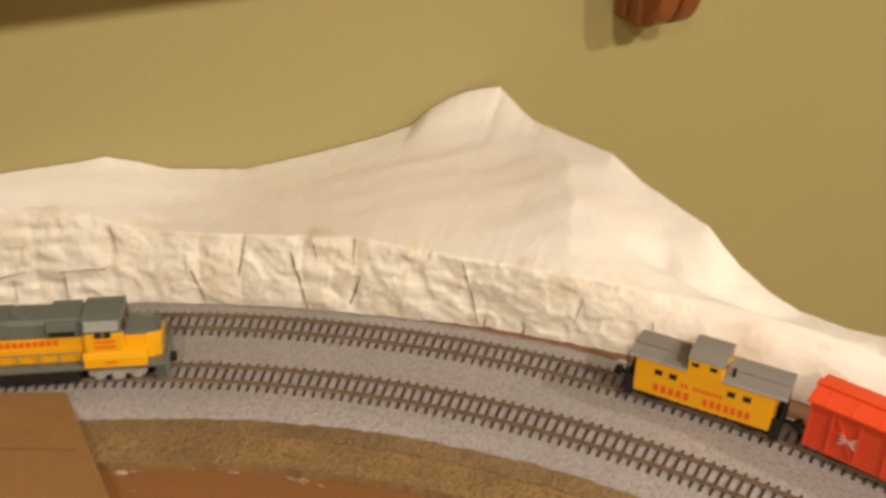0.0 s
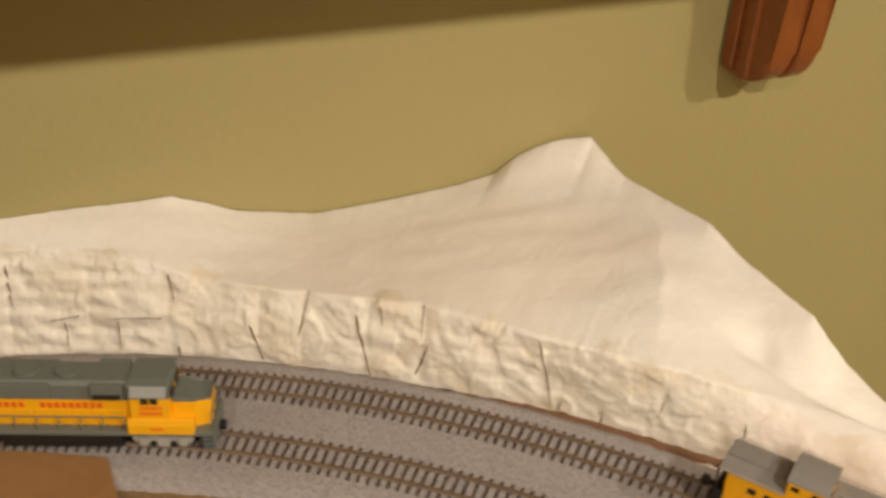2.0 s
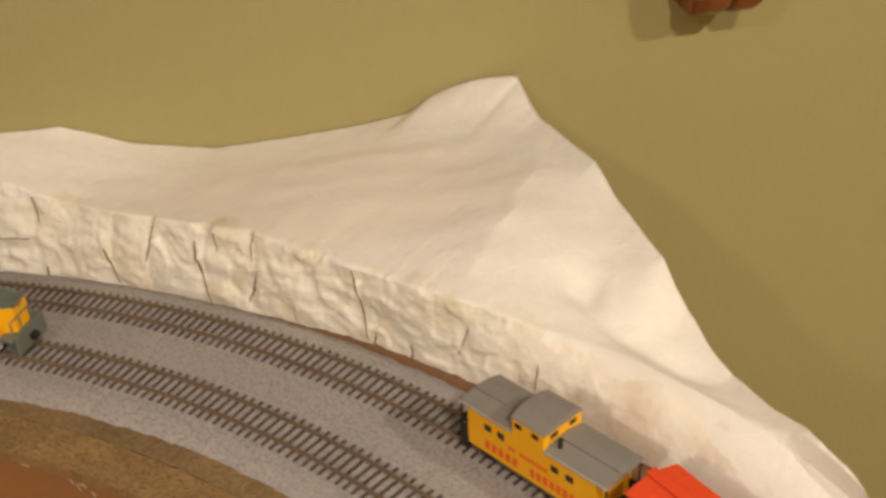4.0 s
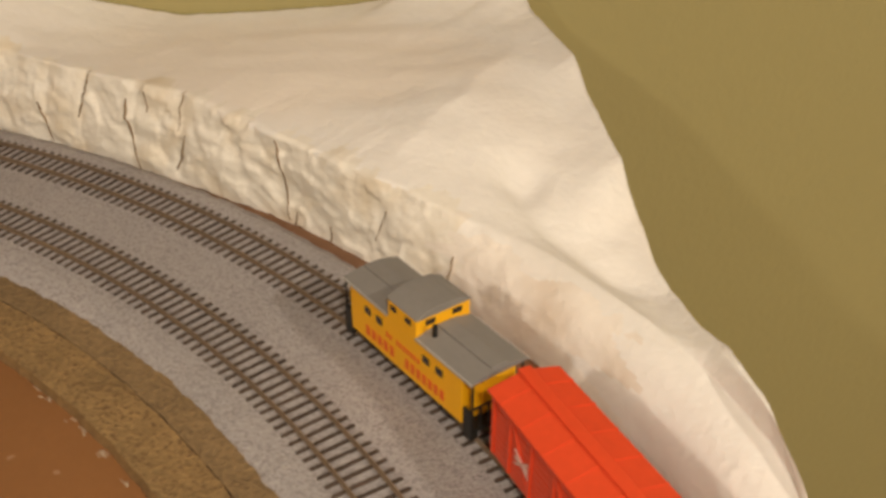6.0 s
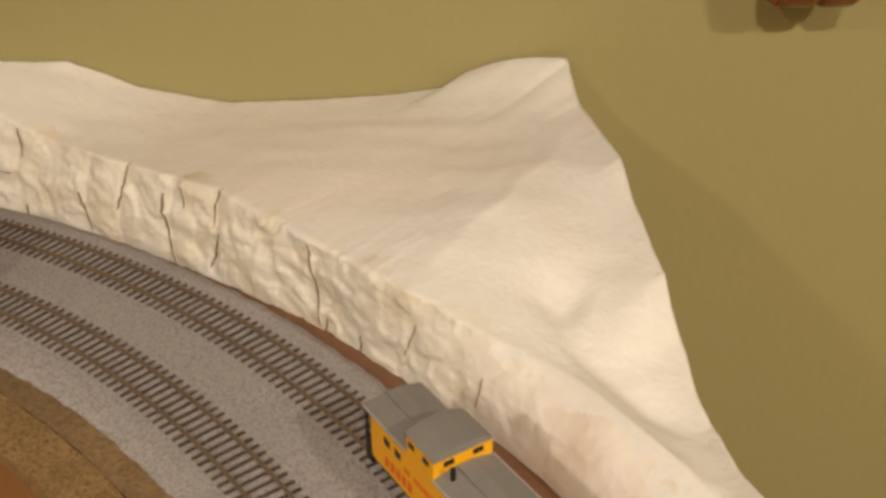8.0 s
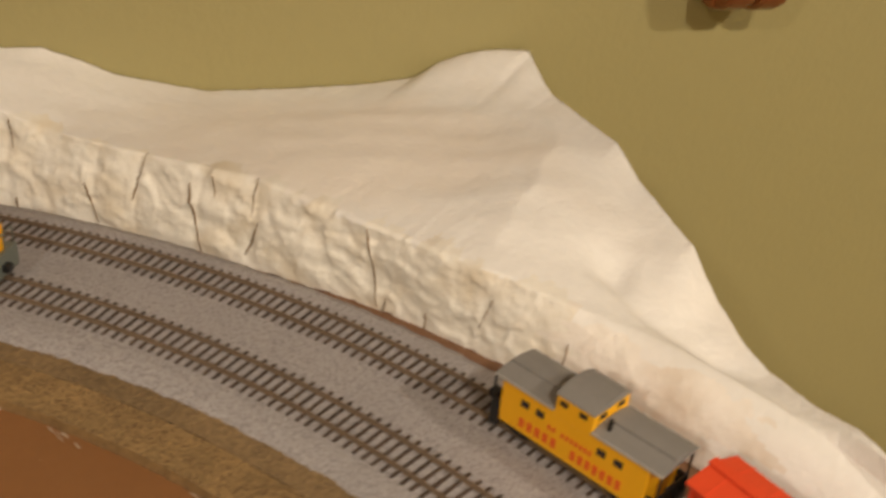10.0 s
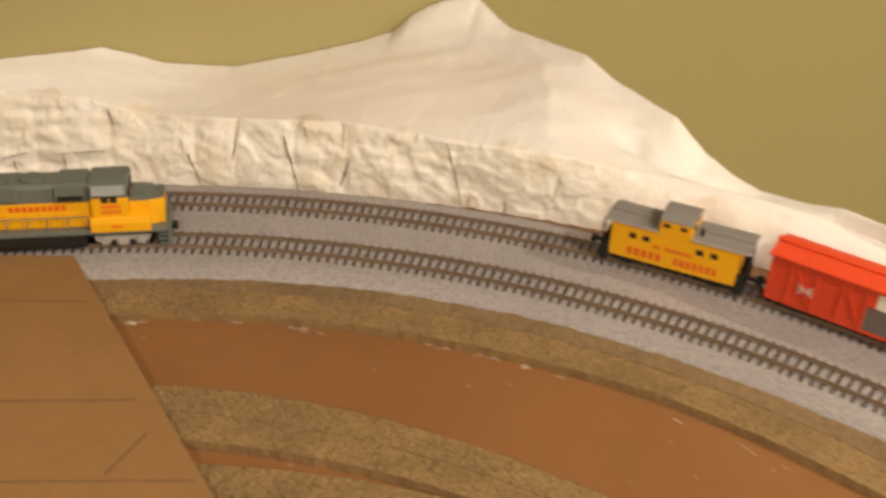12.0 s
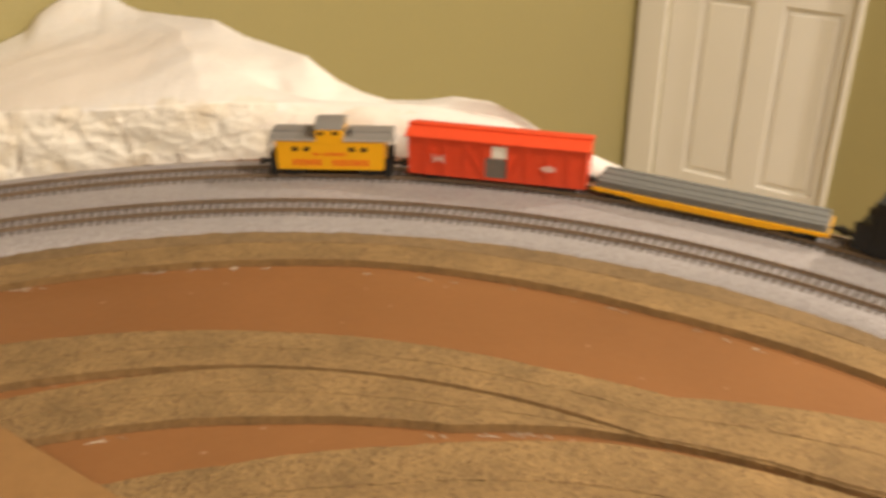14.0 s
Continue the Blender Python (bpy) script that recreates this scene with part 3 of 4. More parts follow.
for spec, wide in (([(92.7, 0.52), (92.0, 0.05)], 0.0012), ([(89.75, 1.0), (90.15, 0.45)], 0.0011), ([(87.2, 0.80), (86.2, 0.0)], 0.0013),
                   ([(83.8, 1.0), (83.75, 0.6)], 0.0006), ([(83.3, 0.58), (83.9, 0.14)], 0.0015), ([(77.8, 0.95), (76.7, 0.05)], 0.0007),
                   ([(76.3, 0.18), (76.4, 0.0)], 0.0008), ([(74.2, 0.22), (74.2, 0.0)], 0.0008), ([(99.9, 0.40), (97.3, 0.47)], 0.0010),
                   ([(99.6, 0.38), (99.5, 0.08)], 0.0007), ([(105.0, 0.85), (104.8, 0.5)], 0.0010), ([(67.6, 0.5), (67.5, 0.2)], 0.0004),
                   ([(103.0, 0.36), (101.5, 0.42)], 0.0010), ([(102.3, 0.34), (102.2, 0.05)], 0.0007), ([(97.0, 0.95), (96.7, 0.68)], 0.0006),
                   ([(96.5, 0.16), (96.4, 0.0)], 0.0010), ([(86.0, 0.93), (85.8, 0.7)], 0.0004), ([(71.3, 0.7), (71.6, 0.3)], 0.0004)):
    crack(spec, wide)


def paper_scrap(th, r, turn, length, width):
    """A torn, curled bit of paper lying at the foot of the cliff."""
    bm = bmesh.new()
    rows = []
    for i in range(9):
        u = i / 8
        w = width * (0.55 + 0.45 * math.sin(math.pi * u)) * (1 + 0.5 * noise.noise((th, u * 5, 2)))
        z = 0.0016 * math.sin(math.pi * u) ** 2 + 0.0008 * noise.noise((th, u * 4, 8))
        x = length * (u - 0.5)
        rows.append([bm.verts.new(v) for v in ((x, -w, z), (x, 0, z + 0.0008), (x, w, z + 0.0003), (x, 0, z - 0.0002))])
    for a, b in zip(rows, rows[1:]):
        for j in range(4):
            bm.faces.new((a[j], a[(j + 1) % 4], b[(j + 1) % 4], b[j]))
    bm.faces.new(rows[0]), bm.faces.new(rows[-1][::-1])
    m = on_curve(r, th) @ pose(0, 0, -0.0066, 0, 0, turn)
    ob = lone("paper_scrap", bm, PAPER, "torn scrap of white paper at the foot of the cliff", "paper scrap", "", m)
    tagged(ob, "torn scrap of white paper at the foot of the cliff", "paper scrap", "torn paper scraps")


paper_scrap(68.6, 0.774, 4, 0.018, 0.0016)
paper_scrap(67.7, 0.777, -12, 0.012, 0.0012)
paper_scrap(77.2, 0.771, 6, 0.010, 0.0010)


# ---- the hardboard plate ----
bm = prism([(-0.187, 0.549), (-0.225, 0.546), (-0.27, 0.541), (-0.33, 0.520), (-0.42, 0.47), (-0.62, 0.32), (-0.62, -0.40), (0.30, -0.40), (0.218, -0.095)],
           -0.0005, 0.0038, "z", 0.0006)
plate = thing("hardboard_plate", pose(0, 0, 0), "brown hardboard plate with pencil lines laid beside the track", "hardboard")
part("board", bm, PLATE, plate)
for a, b, w in (((-0.25, 0.490), (-0.160, 0.4935), 0.0008), ((-0.26, 0.388), (-0.105, 0.399), 0.0008), ((-0.20, 0.33), (-0.06, 0.338), 0.0007), ((-0.105, 0.34), (-0.092, 0.372), 0.0010)):
    d = (Vector(b) - Vector(a)).normalized()
    n_ = Vector((-d.y, d.x)) * w
    part("pencil_line", prism([(a[0] - n_.x, a[1] - n_.y), (b[0] - n_.x, b[1] - n_.y), (b[0] + n_.x, b[1] + n_.y), (a[0] + n_.x, a[1] + n_.y)], 0.0037, 0.0040, "z"),
         PLATE_EDGE, plate)


# ---- rolling stock ----
RT = 0.0048          # top of the rails


def wheelset(x, parent):
    bm = None
    for y in (-0.0078, 0.0078):
        bm = rod((x, y - 0.0012, RT + 0.0052), (x, y + 0.0012, RT + 0.0052), 0.0054, 20, bm)
    rod((x, -0.011, RT + 0.0052), (x, 0.011, RT + 0.0052), 0.0011, 8, bm)
    return part("wheelset", bm, WHEEL, parent)


def truck(x, parent, material=BLACK, base=0.010):
    e = new("truck")
    e.parent = parent
    e.empty_display_size = 0.01
    for y in (-0.0115, 0.0115):
        out = [(x - base * 0.95, RT + 0.004), (x - base * 0.6, RT + 0.0025), (x - base * 0.25, RT + 0.001), (x + base * 0.25, RT + 0.001), (x + base * 0.6, RT + 0.0025),
               (x + base * 0.95, RT + 0.004), (x + base * 0.95, RT + 0.0065), (x + base * 0.3, RT + 0.0085), (x - base * 0.3, RT + 0.0085), (x - base * 0.95, RT + 0.0065)]
        part("side_frame", prism(out, y - 0.0012, y + 0.0012, "y", 0.0003), material, e)
    part("bolster", box(x - 0.002, x + 0.002, -0.011, 0.011, RT + 0.004, RT + 0.0075, 0.0003), material, e)
    for k in (-1, 1):
        wheelset(x + k * base * 0.62, e)
    return e


def coupler(x, sign, parent):
    bm = box(min(x, x + sign * 0.008), max(x, x + sign * 0.008), -0.0014, 0.0014, RT + 0.0062, RT + 0.0085, 0.0003)
    box(min(x + sign * 0.006, x + sign * 0.0105), max(x + sign * 0.006, x + sign * 0.0105), -0.0030, 0.0030, RT + 0.0050, RT + 0.0095, 0.0006, bm)
    part("coupler", bm, BLACK, parent)


def marks(parent, material, y, x0, x1, z0, z1, count, gaps=()):
    """A row of small upright bars standing for lettering."""
    bm = None
    step = (x1 - x0) / count
    for k in range(count):
        if k in gaps:
            continue
        bm = box(x0 + step * (k + 0.16), x0 + step * (k + 0.80), y - 0.0002, y + 0.0003, z0, z1, 0.0, bm)
    part("marking", bm, material, parent)


def caboose(th):
    e = thing("caboose", on_curve(R_OUT, th), "yellow caboose model with grey roof and cupola on the outer track", "caboose")
    L, W, z0, z1 = 0.0435, 0.0150, 0.0115, 0.0380
    part("body", box(-L, L, -W, W, z0, z1, 0.0004), YELLOW, e, "yellow painted body")
    arch = [(-0.0155, z1 - 0.0006), (-0.0155, z1 + 0.0002), (-0.0095, z1 + 0.0017), (-0.0045, z1 + 0.0025), (0.0045, z1 + 0.0025), (0.0095, z1 + 0.0017), (0.0155, z1 + 0.0002), (0.0155, z1 - 0.0006)]
    for a, b in ((-0.0490, -0.0115), (0.0110, 0.0510)):
        roof = part("roof", prism(arch, a, b, "x", 0.0002), ROOF_GREY, e, "grey arched roof")
        part("roof_walk", box(a + 0.001, b - 0.001, -0.0042, 0.0042, z1 + 0.0024, z1 + 0.0034, 0.0002), ROOF_GREY, roof)
        # thin eave strips, paler than the roof
        for y in (-0.0157, 0.0157):
            part("eave", box(a, b, y - 0.0003, y + 0.0003, z1 - 0.0008, z1 + 0.0003), EAVE, roof, "pale grey eave edge")
    cup = part("cupola", box(-0.0112, 0.0108, -W - 0.0002, W + 0.0002, z1 - 0.004, z1 + 0.0088, 0.0004), YELLOW, e, "yellow cupola")
    for x in (-0.0065, 0.005):
        for y in (-1, 1):
            part("window", box(x - 0.0022, x + 0.0022, y * (W + 0.0003) - 0.0003, y * (W + 0.0003) + 0.0003, z1 + 0.0045, z1 + 0.0072), GLASS, cup)
    for y in (-0.0075, 0.0075):
        for x in (-0.0113, 0.0109):
            part("window", box(x - 0.0003, x + 0.0003, y - 0.0026, y + 0.0026, z1 + 0.0045, z1 + 0.0072), GLASS, cup)
    top = [(y * 0.985, z + 0.0092 + 0.0012 * (z > z1 + 0.001)) for y, z in arch]
    part("cupola_roof", prism(top, -0.0120, 0.0112, "x", 0.0002), ROOF_GREY, e, "grey arched cupola roof")
    for x in (-0.0285, -0.0190, 0.0180, 0.0278):
        for y in (-1, 1):
            part("window", box(x - 0.0024, x + 0.0024, y * W - 0.0004, y * W + 0.0004, 0.0280, 0.0318), GLASS, e)
    part("stove_pipe", rod((0.0165, -0.0090, z1), (0.0165, -0.0090, z1 + 0.0075), 0.0012, 10), BLACK, e)
    for sx in (-1, 1):
        pl = part("end_platform", box(min(sx * L, sx * 0.0505), max(sx * L, sx * 0.0505), -0.0145, 0.0145, 0.0095, 0.0115, 0.0003), BLACK, e)
        bm = None
        for y in (-0.0138, -0.0092, -0.0046, 0.0, 0.0046, 0.0092, 0.0138):
            bm = rod((sx * 0.0495, y, 0.0115), (sx * 0.0495, y, 0.0225 if abs(y) < 0.01 else z1), 0.0006, 6, bm)
        rod((sx * 0.0495, -0.0138, 0.0225), (sx * 0.0495, 0.0138, 0.0225), 0.0005, 6, bm)
        part("railing", bm, BLACK, pl)
        for y in (-1, 1):
            part("end_ladder", box(min(sx * 0.0442, sx * 0.0502), max(sx * 0.0442, sx * 0.0502), y * 0.0140 - 0.0007, y * 0.0140 + 0.0007, 0.0060, 0.0215, 0.0003), BLACK, pl)
            part("step", prism([(sx * 0.0440, 0.0095), (sx * 0.0500, 0.0095), (sx * 0.0500, 0.0055), (sx * 0.0455, 0.0055)], y * 0.0125 - 0.002, y * 0.0125 + 0.002, "y", 0.0002), BLACK, pl)
        part("end_wall", box(min(sx * L, sx * (L + 0.0005)), max(sx * L, sx * (L + 0.0005)), -W + 0.0003, W - 0.0003, z0 + 0.004, z1), YELLOW, e)
        part("end_door", box(min(sx * L, sx * (L + 0.0006)), max(sx * L, sx * (L + 0.0010)), -0.004, 0.004, 0.012, 0.031), YELLOW, e)
        coupler(sx * 0.0505, sx, e)
    part("underframe", box(-L, L, -0.009, 0.009, 0.0085, 0.0115, 0.0004), BLACK, e)
    for y in (-1, 1):
        marks(e, RED_MARK, y * W, -0.0315, -0.0065, 0.0152, 0.0208, 5)
        marks(e, RED_MARK, y * W, 0.0010, 0.0320, 0.0152, 0.0208, 7)
        marks(e, RED_MARK, y * W, -0.0140, 0.0135, 0.0240, 0.0270, 10, (2,))
    for x in (-0.031, 0.031):
        truck(x, e)
    return e


def stock_car(th):
    e = thing("stock_car", on_curve(R_OUT, th), "bright red slatted stock car with a grey open doorway", "freight car")
    L, W, z0, z1 = 0.0722, 0.0152, 0.0115, 0.0432
    part("floor_frame", box(-L, L, -W, W, z0 - 0.0015, z0 + 0.0015, 0.0003), RED, e)
    part("inner_box", box(-L + 0.001, L - 0.001, -W + 0.0004, W - 0.0004, z0 + 0.001, z1, 0.0003), RED, e)
    for y in (-1, 1):
        for k in range(9):
            z = z0 + 0.0018 + k * 0.0033
            for a, b in ((-L, -0.0088), (0.0088, L)):
                part("slat", box(a, b, y * (W - 0.0008) - 0.0008, y * (W - 0.0008) + 0.0008, z, z + 0.0027), RED, e)
        for x in (-0.0712, -0.058, -0.0415, -0.025, -0.0098, 0.0098, 0.025, 0.0415, 0.058, 0.0712):
            part("post", box(x - 0.0009, x + 0.0009, y * (W + 0.0004) - 0.0006, y * (W + 0.0004) + 0.0006, z0, z1, 0.0002), RED, e)
        for x0, x1 in ((-0.025, -0.0105), (0.025, 0.0105), (-0.057, -0.0425), (0.057, 0.0425)):
            part("brace", prism([(x0 - 0.0008, z1 - 0.001), (x0 + 0.0008, z1 - 0.001), (x1 + 0.0008, z0 + 0.001), (x1 - 0.0008, z0 + 0.001)], y * (W + 0.0003) - 0.0005, y * (W + 0.0003) + 0.0005, "y"), RED, e)
        dr = part("door", box(-0.0088, 0.0088, y * (W - 0.0006) - 0.0006, y * (W - 0.0006) + 0.0006, z0 + 0.001, z0 + 0.018, 0.0002), DULL_GREY, e, "dull grey-brown door")
        for k in range(5):
            part("slat", box(-0.0088, 0.0088, y * (W + 0.0001) - 0.0002, y * (W + 0.0001) + 0.0002, z0 + 0.0022 + k * 0.0033, z0 + 0.0040 + k * 0.0033), DULL_GREY, dr)
        part("door_upper", box(-0.0036, 0.0088, y * (W - 0.0006) - 0.0008, y * (W - 0.0006) + 0.0008, z0 + 0.0185, z1 - 0.003, 0.0002), WHITE_PAINT, e, "white upper door panel")
        part("door_batten", box(-0.0088, -0.0039, y * (W - 0.0004) - 0.0008, y * (W - 0.0004) + 0.0008, z0 + 0.0185, z1 - 0.002, 0.0002), RED, e)
        yo = y * (W + 0.0009)
        bm = None
        for k in (-1, 1):
            bm = prism([(-0.0528, 0.0255 - k * 0.0036), (-0.0510, 0.0255 - k * 0.0036), (-0.0412, 0.0255 + k * 0.0036), (-0.0430, 0.0255 + k * 0.0036)], yo - 0.0003, yo + 0.0003, "y", 0.0, bm)
        box(-0.0520, -0.0420, yo - 0.00025, yo + 0.00035, 0.0247, 0.0263, 0.0, bm)
        part("marking", bm, WHITE_MARK, e, "faded pale crossed marking")
        bm = prism([(0.0420 + a * 0.0062 * math.cos(q), 0.0253 + a * 0.0027 * math.sin(q)) for q, a in zip(np.linspace(0, 2 * math.pi, 17)[:-1], (1, 0.9) * 8)], yo - 0.0003, yo + 0.0003, "y")
        part("marking", bm, WHITE_MARK, e, "faded pale oval marking")
    gable = [(-0.0172, z1 - 0.0008), (-0.0172, z1 + 0.0006), (0, z1 + 0.0048), (0.0172, z1 + 0.0006), (0.0172, z1 - 0.0008)]
    roof = part("roof", prism(gable, -L - 0.0022, L + 0.0022, "x", 0.0003), RED, e)
    for k in range(9):
        x = -L + (k + 0.5) * 2 * L / 9
        part("rib", prism([(y, z + 0.0003) for y, z in gable[1:4]] + [(y, z - 0.0005) for y, z in gable[3:0:-1]], x - 0.0006, x + 0.0006, "x"), RED, roof)
    part("roof_walk", box(-L - 0.003, L + 0.003, -0.0030, 0.0030, z1 + 0.0044, z1 + 0.0054, 0.0002), RED, roof)
    for sx in (-1, 1):
        for k in range(8):
            part("end_board", box(min(sx * L, sx * (L - 0.002)), max(sx * L, sx * (L - 0.002)), -W + 0.0006, W - 0.0006, z0 + 0.0015 + k * 0.0038, z0 + 0.0048 + k * 0.0038, 0.0002), RED, e)
        coupler(sx * L, sx, e)
        bm = None
        for z in (0.016, 0.021, 0.026, 0.031, 0.036):
            bm = rod((sx * (L + 0.001), 0.006, z), (sx * (L + 0.001), 0.0135, z), 0.0004, 6, bm)
        part("ladder", bm, RED, e)
    part("brake_wheel", rod((L + 0.0012, -0.004, 0.036), (L + 0.0022, -0.004, 0.036), 0.0034, 14), RED, e)
    part("underframe", box(-L + 0.01, L - 0.01, -0.004, 0.004, 0.0075, 0.0105, 0.0004), BLACK, e)
    for x in (-0.052, 0.052):
        truck(x, e)
    return e


def flat_car(th):
    e = thing("flat_car", on_curve(R_OUT, th), "yellow flat car with a grey plank deck on the outer track", "freight car")
    L, W = 0.088, 0.0158
    belly = [(-L, 0.0140), (-L, 0.0112), (-0.064, 0.0112), (-0.050, 0.0088), (0.050, 0.0088), (0.064, 0.0112), (L, 0.0112), (L, 0.0140)]
    for y in (-1, 1):
        part("side_sill", prism(belly, y * W - 0.0007, y * W + 0.0007, "y", 0.0002), YELLOW, e, "yellow fishbelly side sill")
        for k in range(12):
            x = -L + 0.006 + k * (2 * L - 0.012) / 11
            part("stake_pocket", box(x - 0.0012, x + 0.0012, y * (W + 0.0009) - 0.0005, y * (W + 0.0009) + 0.0005, 0.0108, 0.0135), YELLOW, e)
    part("deck", box(-L, L, -W + 0.0008, W - 0.0008, 0.0115, 0.0150, 0.0002), DECK, e, "grey deck")
    for k in range(6):
        y = -W + 0.0014 + k * (2 * W - 0.0028) / 6
        part("load_board", box(-L + 0.0015, L - 0.0015, y + 0.0002, y + (2 * W - 0.0028) / 6 - 0.0003, 0.0151, 0.0195 + 0.0004 * (k % 2), 0.0003), DECK, e, "grey lengthwise plank")
    for sx in (-1, 1):
        part("end_sill", box(min(sx * L, sx * (L + 0.001)), max(sx * L, sx * (L + 0.001)), -W, W, 0.0102, 0.0136, 0.0002), YELLOW, e)
        coupler(sx * L, sx, e)
    part("centre_sill", box(-L + 0.008, L - 0.008, -0.0035, 0.0035, 0.0075, 0.0114, 0.0003), BLACK, e)
    for x in (-0.068, 0.068):
        truck(x, e)
    return e


def hopper_car(th):
    e = thing("hopper_car", on_curve(R_OUT, th), "black ribbed open hopper car on the outer track", "freight car")
    L, W, z0, z1 = 0.066, 0.0155, 0.0115, 0.0480
    L0 = -L + 0.012
    for y in (-1, 1):
        part("side_sheet", box(L0, L, y * W - 0.0005, y * W + 0.0005, z0, z1, 0.0002), BLACK, e)
        for k in range(10):
            x = L0 + 0.002 + k * (L - L0 - 0.004) / 9
            part("rib", box(x - 0.0009, x + 0.0009, y * (W + 0.001) - 0.0006, y * (W + 0.001) + 0.0006, z0, z1, 0.0002), BLACK, e)
        part("top_rail", box(L0, L, y * (W + 0.0006) - 0.0012, y * (W + 0.0006) + 0.0012, z1, z1 + 0.0014, 0.0003), BLACK, e)
    for sx in (-1, 1):
        xe = L if sx > 0 else -L0
        part("slope_sheet", prism([(sx * xe, z1), (sx * (xe - 0.0008), z1), (sx * 0.030, z0), (sx * 0.0312, z0)], -W, W, "y"), BLACK, e)
        part("end_sheet", box(min(sx * xe, sx * (xe + 0.0008)), max(sx * xe, sx * (xe + 0.0008)), -W, W, z1 - 0.012, z1, 0.0002), BLACK, e)
        part("end_sill", box(min(sx * L, sx * (L + 0.0012)), max(sx * L, sx * (L + 0.0012)), -W, W, z0 - 0.0022, z0 + 0.0022, 0.0003), BLACK, e)
        for y in (-0.0145, -0.005, 0.005, 0.0145):
            part("end_post", box(min(sx * xe, sx * (xe + 0.0014)), max(sx * xe, sx * (xe + 0.0014)), y - 0.0007, y + 0.0007, z0, z1, 0.0002), BLACK, e)
        coupler(sx * L, sx, e)
    part("end_platform", box(-L, L0 + 0.001, -W, W, z0 - 0.002, z0 + 0.0015, 0.0003), BLACK, e)
    for y in (-1, 1):
        part("end_guard", box(-L, L0 - 0.001, y * (W - 0.001) - 0.0008, y * (W - 0.001) + 0.0008, z0, 0.0300, 0.0004), BLACK, e)
    part("brake_box", box(-L + 0.001, L0 - 0.002, -0.008, 0.008, z0 + 0.001, 0.0270, 0.0006), BLACK, e)
    part("floor_sheet", box(-0.031, 0.031, -W + 0.0006, W - 0.0006, z0, z0 + 0.0012, 0.0002), BLACK, e)
    part("centre_sill", box(-L, L, -0.003, 0.003, 0.0075, 0.0112, 0.0003), BLACK, e)
    for x in (-0.048, 0.048):
        truck(x, e)
    return e


def loco_truck(x, parent):
    e = new("truck")
    e.parent = parent
    e.empty_display_size = 0.01
    for y in (-0.0125, 0.0125):
        part("side_frame", prism([(x - 0.0185, RT + 0.0055), (x - 0.0165, RT + 0.0035), (x - 0.006, RT + 0.0018), (x + 0.006, RT + 0.0018), (x + 0.0165, RT + 0.0035), (x + 0.0185, RT + 0.0055),
                                  (x + 0.0185, RT + 0.0085), (x - 0.0185, RT + 0.0085)], y - 0.0010, y + 0.0010, "y", 0.0002), SILVER, e)
        for k in (-0.0120, 0.0120):
            part("journal_box", box(x + k - 0.0026, x + k + 0.0026, y * 1.06 - 0.0016, y * 1.06 + 0.0016, RT + 0.0018, RT + 0.0080, 0.0005), SILVER, e)
        for k in (-0.0062, 0.0062):
            part("axle_opening", rod((x + k, y * 1.13 - 0.0004, RT + 0.0030), (x + k, y * 1.13 + 0.0004, RT + 0.0030), 0.0021, 12), BLACK, e)
        part("spring", box(x - 0.0036, x + 0.0036, y * 1.05 - 0.0014, y * 1.05 + 0.0014, RT + 0.0010, RT + 0.0072, 0.0006), SILVER, e)
    part("bolster", box(x - 0.004, x + 0.004, -0.0115, 0.0115, RT + 0.005, RT + 0.0085, 0.0004), BLACK, e)
    for k in (-0.0118, 0.0118):
        wheelset(x + k, e)
    return e


